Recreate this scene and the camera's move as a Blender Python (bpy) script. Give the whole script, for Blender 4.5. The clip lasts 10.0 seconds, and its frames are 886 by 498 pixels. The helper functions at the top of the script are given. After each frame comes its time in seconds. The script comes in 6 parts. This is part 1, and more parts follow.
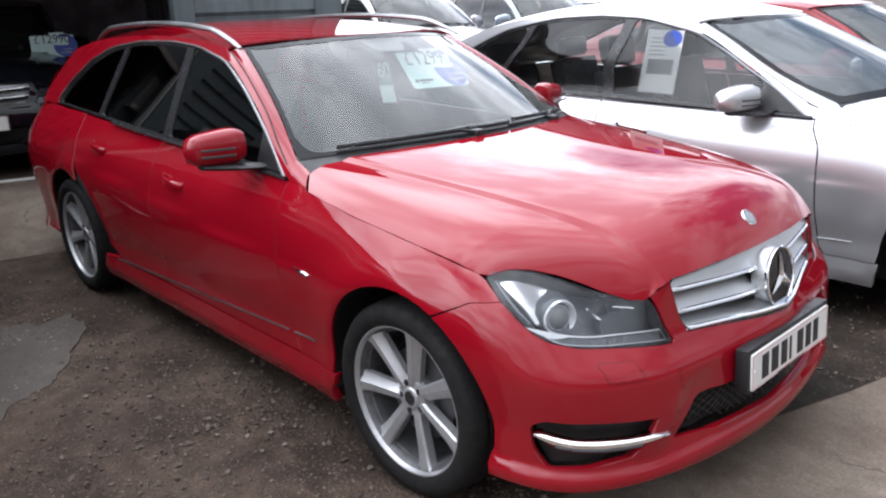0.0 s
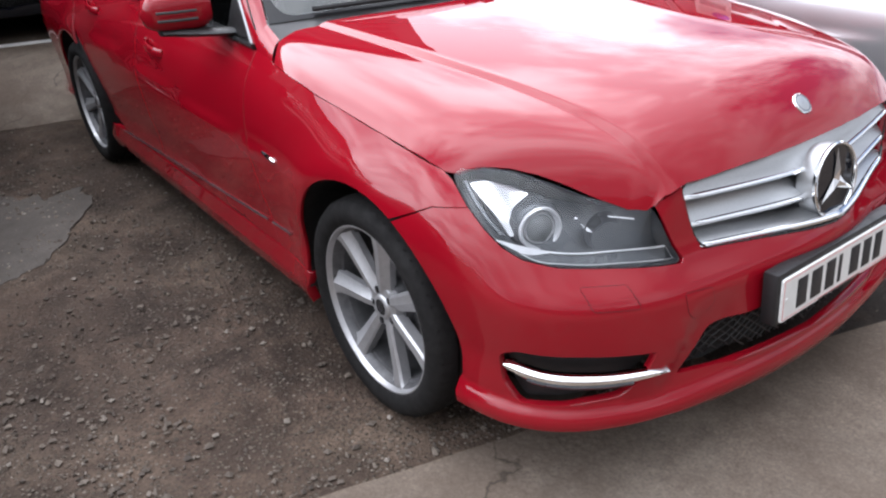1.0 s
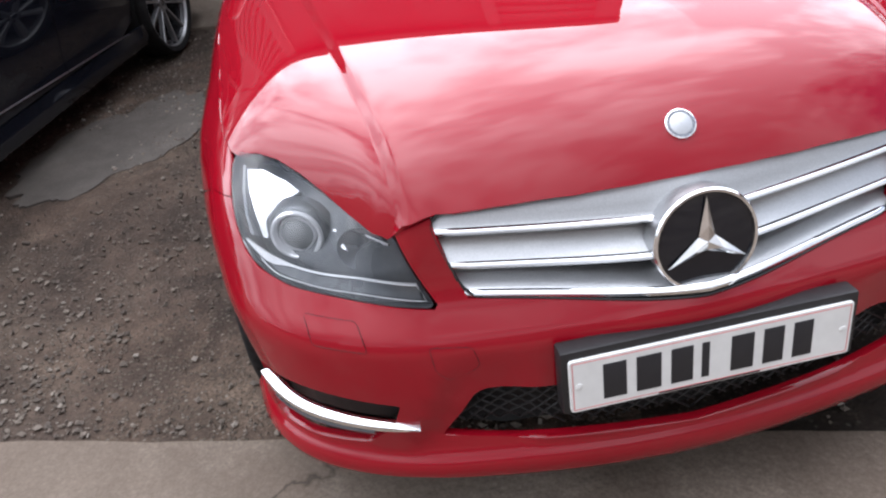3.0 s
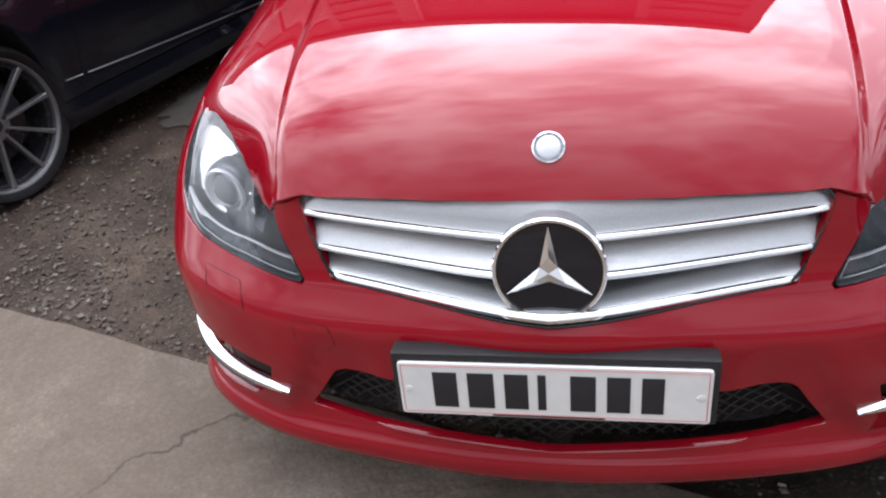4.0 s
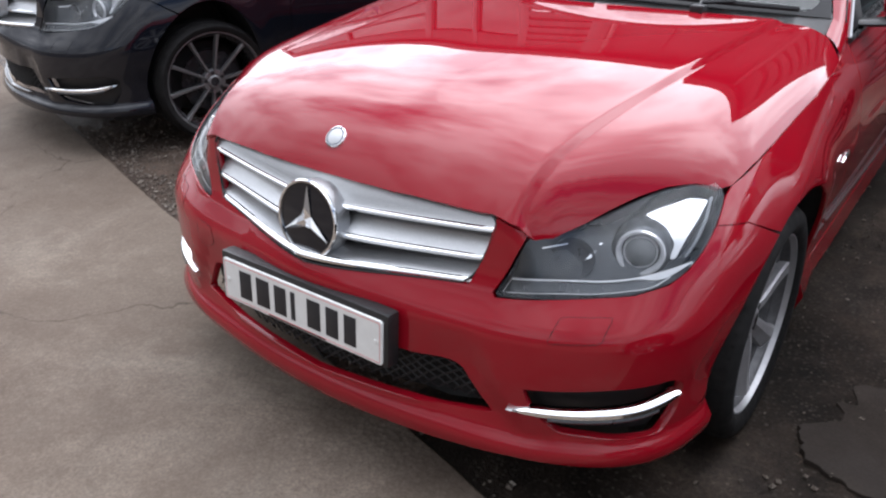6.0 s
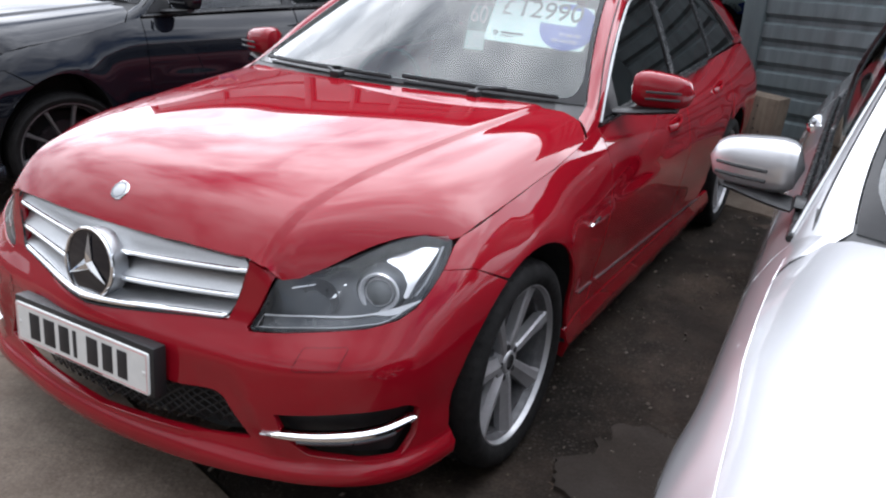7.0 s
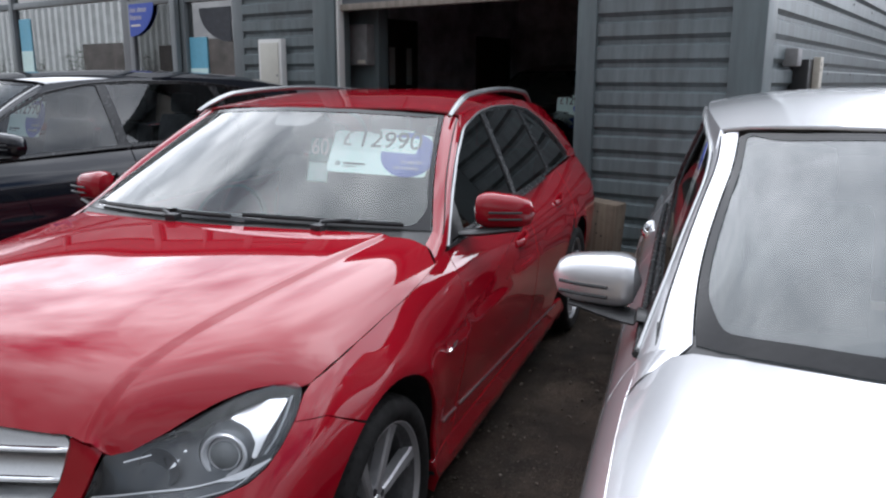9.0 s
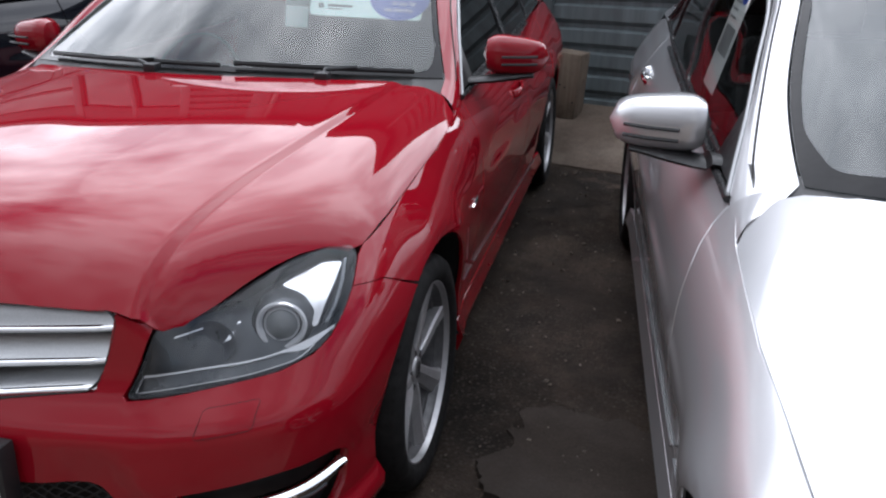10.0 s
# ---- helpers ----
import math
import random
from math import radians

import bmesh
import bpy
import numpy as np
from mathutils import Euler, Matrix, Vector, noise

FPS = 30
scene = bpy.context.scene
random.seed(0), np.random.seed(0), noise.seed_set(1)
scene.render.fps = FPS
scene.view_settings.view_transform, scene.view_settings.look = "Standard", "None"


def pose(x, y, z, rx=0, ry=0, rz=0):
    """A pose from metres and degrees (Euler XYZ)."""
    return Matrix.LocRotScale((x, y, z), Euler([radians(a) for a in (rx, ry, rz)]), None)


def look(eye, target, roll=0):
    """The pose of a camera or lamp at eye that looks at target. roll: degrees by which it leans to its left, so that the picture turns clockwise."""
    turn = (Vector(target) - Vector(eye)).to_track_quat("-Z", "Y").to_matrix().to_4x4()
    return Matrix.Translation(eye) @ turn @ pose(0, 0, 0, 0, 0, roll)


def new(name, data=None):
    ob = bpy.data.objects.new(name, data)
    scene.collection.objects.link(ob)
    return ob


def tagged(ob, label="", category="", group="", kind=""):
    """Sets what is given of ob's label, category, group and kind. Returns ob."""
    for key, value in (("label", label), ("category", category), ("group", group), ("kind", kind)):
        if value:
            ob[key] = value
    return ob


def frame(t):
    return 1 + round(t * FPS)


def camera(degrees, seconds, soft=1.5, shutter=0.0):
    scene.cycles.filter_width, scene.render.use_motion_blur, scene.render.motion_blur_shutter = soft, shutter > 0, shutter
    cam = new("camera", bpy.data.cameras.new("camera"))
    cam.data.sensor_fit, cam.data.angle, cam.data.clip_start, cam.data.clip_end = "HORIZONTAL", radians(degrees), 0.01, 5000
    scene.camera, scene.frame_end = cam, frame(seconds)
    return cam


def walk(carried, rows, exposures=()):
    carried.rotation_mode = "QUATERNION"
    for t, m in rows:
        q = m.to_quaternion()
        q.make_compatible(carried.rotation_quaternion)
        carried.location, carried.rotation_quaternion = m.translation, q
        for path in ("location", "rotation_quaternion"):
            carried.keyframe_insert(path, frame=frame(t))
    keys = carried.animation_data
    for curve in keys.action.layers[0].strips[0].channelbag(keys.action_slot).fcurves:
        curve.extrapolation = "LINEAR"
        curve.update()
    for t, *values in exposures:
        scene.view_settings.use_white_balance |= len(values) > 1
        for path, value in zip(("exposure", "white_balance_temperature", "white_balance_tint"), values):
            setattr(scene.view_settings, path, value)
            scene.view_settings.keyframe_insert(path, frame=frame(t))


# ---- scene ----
cam = camera(59.4, 10.0, soft=2.2)
PATH = [
    (0, (-2.219, -0.866, 1.488), (-0.922, 0.531, 0.883), -1.9),
    (0.5, (-2.027, -0.861, 1.462), (-0.84, 0.551, 0.69), -4.3),
    (1, (-1.747, -0.777, 1.425), (-0.711, 0.666, 0.505), -3.2),
    (1.5, (-1.474, -0.811, 1.435), (-0.61, 0.685, 0.428), -5.7),
    (2, (-1.13, -0.985, 1.435), (-0.583, 0.669, 0.453), -7.9),
    (2.5, (-0.849, -0.988, 1.405), (-0.506, 0.694, 0.379), -8.0),
    (3, (-0.546, -0.966, 1.408), (-0.365, 0.712, 0.335), -8.0),
    (3.2, (-0.443, -0.993, 1.383), (-0.326, 0.7, 0.324), -7.2),
    (4.3, (0.248, -0.955, 1.404), (-0.291, 0.633, 0.314), -8.9),
    (4.5, (0.354, -0.934, 1.423), (-0.267, 0.621, 0.329), -10.3),
    (5, (0.669, -0.89, 1.382), (-0.238, 0.539, 0.317), -8.3),
    (5.2, (0.797, -0.863, 1.383), (-0.205, 0.499, 0.314), -8.8),
    (6.3, (1.362, -1.098, 1.431), (0.307, 0.378, 0.588), 1.6),
    (6.5, (1.475, -1.088, 1.432), (0.435, 0.417, 0.623), 2.3),
    (7, (1.657, -1.067, 1.443), (0.729, 0.554, 0.728), 2.7),
    (7.5, (1.715, -1.039, 1.479), (0.943, 0.698, 0.858), 2.2),
    (8, (1.725, -1.014, 1.504), (1.041, 0.805, 1.033), -0.7),
    (8.5, (1.717, -0.988, 1.517), (1.077, 0.871, 1.149), -0.8),
    (9, (1.668, -0.975, 1.477), (1.001, 0.862, 1.053), 0.2),
    (9.5, (1.55, -0.932, 1.421), (0.922, 0.848, 0.76), 0.9),
    (10, (1.321, -0.933, 1.408), (0.886, 0.865, 0.646), 0.3),
]
walk(cam, [(t, look(eye, target, roll)) for t, eye, target, roll in PATH], [(0.0, -0.03, 6050, 13), (2.0, 0.17, 6050, 14), (5.0, -0.08, 6050, 14), (8.5, -0.30, 6000, 11), (10.0, -0.55, 6000, 13)])

# ---- light ----
world = bpy.data.worlds.new("sky")
scene.world = world
world.use_nodes = True


SUN_AZIMUTH, SUN_HEIGHT = -4.0, 43.0  # degrees clockwise from +y, above the horizon
SUN_WAY = (math.sin(radians(SUN_AZIMUTH)) * math.cos(radians(SUN_HEIGHT)), math.cos(radians(SUN_AZIMUTH)) * math.cos(radians(SUN_HEIGHT)), math.sin(radians(SUN_HEIGHT)))


def wire(tree, a, b):
    tree.links.new(a, b)


def build_sky(tree):
    n = tree.nodes
    sky = n.new("ShaderNodeTexSky")
    sky.sky_type, sky.sun_disc = "NISHITA", False
    sky.sun_elevation, sky.sun_rotation = radians(SUN_HEIGHT), radians(SUN_AZIMUTH)
    # a layer of broken cloud, spread out on a plane overhead
    co = n.new("ShaderNodeTexCoord")
    sep = n.new("ShaderNodeSeparateXYZ")
    wire(tree, co.outputs["Generated"], sep.inputs[0])
    up = n.new("ShaderNodeMath")
    up.operation, up.inputs[1].default_value = "ADD", 0.55
    wire(tree, sep.outputs["Z"], up.inputs[0])
    top = n.new("ShaderNodeMath")
    top.operation, top.inputs[1].default_value = "MAXIMUM", 0.4
    wire(tree, up.outputs[0], top.inputs[0])
    div = n.new("ShaderNodeVectorMath")
    div.operation = "DIVIDE"
    comb = n.new("ShaderNodeCombineXYZ")
    for k in range(3):
        wire(tree, top.outputs[0], comb.inputs[k])
    wire(tree, co.outputs["Generated"], div.inputs[0])
    wire(tree, comb.outputs[0], div.inputs[1])
    big = n.new("ShaderNodeTexNoise")
    big.inputs["Scale"].default_value, big.inputs["Detail"].default_value, big.inputs["Roughness"].default_value = 1.5, 6, 0.56
    big.inputs["Distortion"].default_value = 0.1
    drift = n.new("ShaderNodeVectorMath")
    drift.operation, drift.inputs[1].default_value = "ADD", (2.3, 0.9, 0.0)
    wire(tree, div.outputs[0], drift.inputs[0])
    wire(tree, drift.outputs[0], big.inputs["Vector"])
    cover = n.new("ShaderNodeValToRGB")
    cover.color_ramp.elements[0].position, cover.color_ramp.elements[1].position = 0.30, 0.42
    wire(tree, big.outputs["Fac"], cover.inputs[0])
    tone = n.new("ShaderNodeTexNoise")
    tone.inputs["Scale"].default_value, tone.inputs["Detail"].default_value = 2.7, 6
    tone.inputs["Roughness"].default_value = 0.6
    wire(tree, div.outputs[0], tone.inputs["Vector"])
    shade = n.new("ShaderNodeValToRGB")
    shade.color_ramp.elements[0].position, shade.color_ramp.elements[1].position = 0.41, 0.59
    shade.color_ramp.elements[0].color, shade.color_ramp.elements[1].color = (0.74, 0.765, 0.80, 1), (1.58, 1.58, 1.58, 1)
    wire(tree, tone.outputs["Fac"], shade.inputs[0])
    # cloud glows towards the veiled sun
    dot = n.new("ShaderNodeVectorMath")
    dot.operation = "DOT_PRODUCT"
    wire(tree, co.outputs["Generated"], dot.inputs[0])
    dot.inputs[1].default_value = SUN_WAY
    lit = n.new("ShaderNodeMapRange")
    lit.inputs["From Min"].default_value, lit.inputs["From Max"].default_value = -0.2, 1.0
    lit.inputs["To Min"].default_value, lit.inputs["To Max"].default_value = 0.74, 4.5
    lit.interpolation_type = "SMOOTHSTEP"
    wire(tree, dot.outputs["Value"], lit.inputs["Value"])
    glow = n.new("ShaderNodeVectorMath")
    glow.operation = "SCALE"
    wire(tree, shade.outputs["Color"], glow.inputs[0])
    wire(tree, lit.outputs[0], glow.inputs["Scale"])
    blue = n.new("ShaderNodeVectorMath")
    blue.operation = "SCALE"
    blue.inputs["Scale"].default_value = 0.16
    wire(tree, sky.outputs["Color"], blue.inputs[0])
    mix = n.new("ShaderNodeMix")
    mix.data_type = "RGBA"
    wire(tree, cover.outputs["Color"], mix.inputs["Factor"])
    wire(tree, blue.outputs[0], mix.inputs["A"])
    wire(tree, glow.outputs[0], mix.inputs["B"])
    bg = n["Background"]
    wire(tree, mix.outputs["Result"], bg.inputs["Color"])
    bg.inputs["Strength"].default_value = 1.0


build_sky(world.node_tree)
sun = new("sun", bpy.data.lights.new("sun", "SUN"))
sun.data.energy, sun.data.angle, sun.data.color = 0.6, radians(60), (1.0, 0.95, 0.88)
sun.matrix_world = look(Vector(SUN_WAY) * 20, (0, 0, 0))

# ---- materials ----
def shader(name):
    m = bpy.data.materials.new(name)
    m.use_nodes = True
    return m, m.node_tree, m.node_tree.nodes["Principled BSDF"]


def noise_tex(tree, scale, detail=6, rough=0.55, vector=None, distort=0.0):
    n = tree.nodes.new("ShaderNodeTexNoise")
    n.inputs["Scale"].default_value, n.inputs["Detail"].default_value, n.inputs["Roughness"].default_value = scale, detail, rough
    n.inputs["Distortion"].default_value = distort
    if vector is not None:
        wire(tree, vector, n.inputs["Vector"])
    return n.outputs["Fac"]


def ramp(tree, fac, stops):
    r = tree.nodes.new("ShaderNodeValToRGB")
    e = r.color_ramp.elements
    while len(e) < len(stops):
        e.new(0.5)
    for k, (p, c) in enumerate(stops):
        e[k].position = p
        e[k].color = (*c, 1) if len(c) == 3 else c
    wire(tree, fac, r.inputs[0])
    return r.outputs["Color"]


def grey(v):
    return (v, v, v)


def blend(tree, kind, fac, a, b):
    m = tree.nodes.new("ShaderNodeMix")
    m.data_type, m.blend_type = "RGBA", kind
    for key, v in (("Factor", fac), ("A", a), ("B", b)):
        if isinstance(v, (int, float)):
            m.inputs[key].default_value = v
        elif isinstance(v, tuple):
            m.inputs[key].default_value = (*v, 1)
        else:
            wire(tree, v, m.inputs[key])
    return m.outputs["Result"]


def world_co(tree):
    return tree.nodes.new("ShaderNodeNewGeometry").outputs["Position"]


def local_co(tree):
    return tree.nodes.new("ShaderNodeTexCoord").outputs["Object"]


def bump(tree, p, height, strength, distance):
    b = tree.nodes.new("ShaderNodeBump")
    b.inputs["Strength"].default_value, b.inputs["Distance"].default_value = strength, distance
    wire(tree, height, b.inputs["Height"])
    wire(tree, b.outputs[0], p.inputs["Normal"])


def paint(name, c, metal=0.0, rough=0.35, coat=1.0, dust=0.06):
    """Lacquered car paint with a little road dust."""
    m, t, p = shader(name)
    co = local_co(t)
    film = ramp(t, noise_tex(t, 2.3, 5, 0.6, co), [(0.42, grey(0)), (0.75, grey(dust))])
    wire(t, blend(t, "MIX", film, c, (0.32, 0.29, 0.26)), p.inputs["Base Color"])
    p.inputs["Metallic"].default_value, p.inputs["Roughness"].default_value = metal, rough
    p.inputs["Coat Weight"].default_value, p.inputs["Coat IOR"].default_value = coat, 1.50
    p.inputs["Specular IOR Level"].default_value = 0.0 if metal < 0.3 else 0.5
    wire(t, ramp(t, noise_tex(t, 5.1, 4, 0.6, co), [(0.4, grey(0.008)), (0.8, grey(0.035))]), p.inputs["Coat Roughness"])
    return m


def solid(name, c, rough=0.5, metal=0.0, vary=0.25, scale=30.0, bumpy=0.0):
    """A plain material with fine variation of tone and gloss."""
    m, t, p = shader(name)
    co = local_co(t)
    f = noise_tex(t, scale, 6, 0.6, co)
    wire(t, blend(t, "MIX", ramp(t, f, [(0.3, grey(0)), (0.7, grey(1))]), tuple(v * (1 - vary) for v in c), tuple(min(1, v * (1 + vary)) for v in c)), p.inputs["Base Color"])
    wire(t, ramp(t, noise_tex(t, scale * 0.37, 4, 0.6, co), [(0.3, grey(max(0.02, rough * 0.8))), (0.7, grey(min(1, rough * 1.2)))]), p.inputs["Roughness"])
    p.inputs["Metallic"].default_value = metal
    if bumpy:
        bump(t, p, f, 0.6, bumpy)
    return m


def glass(name, tint, ior=1.5, gloss=1.0, dust=0.0, film_colour=(0.52, 0.57, 0.53)):
    """A thin pane: tinted see-through with the mirror of its surface."""
    m, t, p = shader(name)
    n = t.nodes
    n.remove(p)
    see, shine, mix, fres = n.new("ShaderNodeBsdfTransparent"), n.new("ShaderNodeBsdfGlossy"), n.new("ShaderNodeMixShader"), n.new("ShaderNodeFresnel")
    see.inputs["Color"].default_value = (*tint, 1)
    shine.inputs["Roughness"].default_value = 0.015
    shine.inputs["Color"].default_value = (gloss, gloss, gloss, 1)
    fres.inputs["IOR"].default_value = ior
    wire(t, fres.outputs[0], mix.inputs[0])
    if dust:
        film, grime = n.new("ShaderNodeBsdfDiffuse"), n.new("ShaderNodeMixShader")
        film.inputs["Color"].default_value = (*film_colour, 1)
        wire(t, ramp(t, noise_tex(t, 3.0, 5, 0.6, local_co(t)), [(0.3, grey(dust * 0.7)), (0.7, grey(dust * 1.3))]), grime.inputs[0])
        wire(t, see.outputs[0], grime.inputs[1])
        wire(t, film.outputs[0], grime.inputs[2])
        wire(t, grime.outputs[0], mix.inputs[1])
    else:
        wire(t, see.outputs[0], mix.inputs[1])
    wire(t, shine.outputs[0], mix.inputs[2])
    wire(t, mix.outputs[0], n["Material Output"].inputs["Surface"])
    return m


RED = paint("red_paint", (0.24, 0.0028, 0.0100), 0.0, 0.5, 1.0, 0.012)
SILVER = paint("silver_paint", (0.55, 0.55, 0.565), 0.62, 0.28, 1.0, 0.03)
BLACK = paint("black_paint", (0.006, 0.007, 0.011), 0.0, 0.3, 1.0, 0.01)
WHITECAR = paint("pale_blue_paint", (0.35, 0.42, 0.48), 0.5, 0.35)
CHROME = solid("chrome", (0.82, 0.83, 0.84), 0.06, 1.0, 0.05)
SATIN = solid("satin_silver", (0.44, 0.45, 0.46), 0.40, 0.9, 0.10, 420)
RAIL = solid("dull_silver", (0.27, 0.275, 0.28), 0.34, 0.9, 0.06)
ALLOY = solid("alloy", (0.44, 0.44, 0.45), 0.40, 0.65, 0.08, 60)
MACHINED = solid("machined_grey", (0.25, 0.25, 0.255), 0.35, 0.7, 0.12, 60)
BARREL = solid("wheel_barrel", (0.10, 0.10, 0.104), 0.5, 0.5, 0.25, 40)
BADGE = solid("badge_grey", (0.16, 0.17, 0.19), 0.4, 0.3, 0.6, 320)
ALLOY_DARK = solid("dark_alloy", (0.03, 0.03, 0.033), 0.25, 0.3, 0.2, 60)
RUBBER = solid("rubber", (0.011, 0.0105, 0.0105), 0.8, 0, 0.3, 50, 0.001)
RUBBER.node_tree.nodes["Principled BSDF"].inputs["Specular IOR Level"].default_value = 0.2
PLASTIC = solid("black_plastic", (0.012, 0.012, 0.013), 0.45, 0, 0.2, 80)
TRIM = solid("window_trim", (0.02, 0.02, 0.021), 0.25, 0, 0.2, 80)
VOID = solid("dark_cavity", (0.006, 0.006, 0.006), 0.8, 0, 0.2)
CABIN = solid("dark_upholstery", (0.022, 0.021, 0.021), 0.7, 0, 0.3, 40)
LAMP_BOWL = solid("lamp_reflector", (0.82, 0.83, 0.85), 0.2, 0.72, 0.06, 20)
LAMP_GREY = solid("lamp_bezel", (0.095, 0.103, 0.112), 0.3, 0.3, 0.15, 30)
LAMP_RING = solid("lamp_ring", (0.86, 0.87, 0.89), 0.22, 0.35, 0.05)
LAMP_DULL = solid("lamp_dull_bowl", (0.26, 0.275, 0.30), 0.3, 0.5, 0.1)
LAMP_WHITE = solid("lamp_light_guide", (0.80, 0.82, 0.84), 0.15, 0.1, 0.05)
WIND = glass("windscreen_glass", (0.87, 0.89, 0.87), 1.5, 1.0, 0.055, (0.56, 0.62, 0.57))
GREYSCREEN = glass("dusty_grey_windscreen", (0.32, 0.35, 0.36), 1.5, 1.0, 0.20, (0.33, 0.37, 0.38))
FRIT = solid("black_screen_print", (0.012, 0.012, 0.013), 0.16, 0, 0.15, 60)
FRIT.node_tree.nodes["Principled BSDF"].inputs["Specular IOR Level"].default_value = 0.15
TINT = glass("tinted_glass", (0.10, 0.11, 0.115), 1.5)
CLEAR = glass("lamp_cover_glass", (0.93, 0.94, 0.95), 1.42)
LENS_GREY = paint("projector_glass", (0.22, 0.23, 0.235), 0.0, 0.3, 1.0, 0.0)
PLATE_WHITE = solid("plate_white", (0.68, 0.68, 0.66), 0.4, 0, 0.05)
INK = solid("ink_black", (0.015, 0.015, 0.018), 0.5, 0, 0.1)
PINK = solid("plate_border", (0.55, 0.12, 0.12), 0.5, 0, 0.1)


def ground_mat(name, dark, mid, light, stain, wet=0.0, relief=0.006, fine=140.0, pebbles=0.0, cracks=0.0):
    """Earth, gravel or concrete: three tones, stains, grit, pebbles in drifts and damp places."""
    m, t, p = shader(name)
    co = world_co(t)
    f = noise_tex(t, 1.3, 9, 0.66, co, 0.5)
    base = ramp(t, f, [(0.38 if pebbles else 0.33, dark), (0.5, mid), (0.62 if pebbles else 0.68, light)])
    base = blend(t, "MULTIPLY", 0.9 if pebbles else 0.45, base, ramp(t, noise_tex(t, 9.0, 6, 0.7, co, 0.3), [(0.3, grey(0.6)), (0.7, grey(1.4))]))
    if pebbles:
        base = blend(t, "MULTIPLY", 0.9, base, ramp(t, noise_tex(t, 3.1, 5, 0.6, co, 0.7), [(0.36, (0.55, 0.53, 0.50)), (0.64, (1.4, 1.32, 1.2))]))
    grit = noise_tex(t, fine, 4, 0.75, co)
    base = blend(t, "MULTIPLY", 0.85, base, ramp(t, grit, [(0.28, grey(0.3 if pebbles else 0.6)), (0.5, grey(0.95)), (0.72, grey(1.7 if pebbles else 1.3))]))
    patch = ramp(t, noise_tex(t, 0.6, 6, 0.7, co, 0.8), [(0.44, grey(0)), (0.58, grey(1))])
    base = blend(t, "MIX", blend(t, "MULTIPLY", 1.0, patch, grey(0.6)), base, stain)
    v = t.nodes.new("ShaderNodeTexVoronoi")
    v.inputs["Scale"].default_value = fine * (0.75 if pebbles else 0.42)
    wire(t, co, v.inputs["Vector"])
    dist = v.outputs["Distance"]
    if pebbles:
        one = t.nodes.new("ShaderNodeSeparateColor")
        wire(t, v.outputs["Color"], one.inputs[0])
        tone = ramp(t, one.outputs[0], [(0.0, (0.05, 0.040, 0.032)), (0.5, (0.10, 0.083, 0.066)), (0.88, (0.145, 0.122, 0.098)), (1.0, (0.24, 0.21, 0.175))])
        shape = ramp(t, dist, [(0.30, grey(1)), (0.46, grey(0))])
        some = ramp(t, one.outputs[1], [(0.24, grey(0)), (0.28, grey(1))])
        drift = ramp(t, noise_tex(t, 1.7, 7, 0.68, co, 0.6), [(0.40, grey(0.35)), (0.58, grey(1))])
        fac = blend(t, "MULTIPLY", 1.0, blend(t, "MULTIPLY", 1.0, shape, some), blend(t, "MULTIPLY", 1.0, drift, grey(pebbles)))
        base = blend(t, "MIX", fac, base, tone)
        height = blend(t, "ADD", 1.0, grit, blend(t, "MULTIPLY", 1.0, fac, grey(1.2)))
    else:
        base = blend(t, "MULTIPLY", 0.18, base, ramp(t, dist, [(0.1, grey(1.25)), (0.6, grey(0.6))]))
        height = blend(t, "ADD", 1.0, grit, dist)
    if cracks:
        bent = t.nodes.new("ShaderNodeVectorMath")
        bent.operation = "ADD"
        wob = t.nodes.new("ShaderNodeTexNoise")
        wob.inputs["Scale"].default_value, wob.inputs["Detail"].default_value = 3.5, 5
        wire(t, co, wob.inputs["Vector"])
        amount = t.nodes.new("ShaderNodeVectorMath")
        amount.operation = "SCALE"
        amount.inputs["Scale"].default_value = 0.35
        wire(t, wob.outputs["Color"], amount.inputs[0])
        wire(t, co, bent.inputs[0])
        wire(t, amount.outputs[0], bent.inputs[1])
        cell = t.nodes.new("ShaderNodeTexVoronoi")
        cell.feature = "DISTANCE_TO_EDGE"
        cell.inputs["Scale"].default_value = 0.55
        wire(t, bent.outputs[0], cell.inputs["Vector"])
        gap = ramp(t, cell.outputs["Distance"], [(0.0, grey(cracks)), (0.0035, grey(0))])
        broken = ramp(t, noise_tex(t, 1.9, 3, 0.5, co), [(0.48, grey(0)), (0.58, grey(1))])
        base = blend(t, "MIX", blend(t, "MULTIPLY", 1.0, gap, broken), base, (0.035, 0.028, 0.022))
        spots = ramp(t, noise_tex(t, 5.5, 5, 0.62, co), [(0.62, grey(0)), (0.72, grey(0.45))])
        base = blend(t, "MIX", spots, base, (0.085, 0.066, 0.052))
    wire(t, base, p.inputs["Base Color"])
    wire(t, ramp(t, noise_tex(t, 0.8, 4, 0.6, co), [(0.42, grey(0.55 if wet else 0.85)), (0.6, grey(0.95))]), p.inputs["Roughness"])
    p.inputs["Specular IOR Level"].default_value = 0.18
    bump(t, p, height, 0.7, relief)
    return m


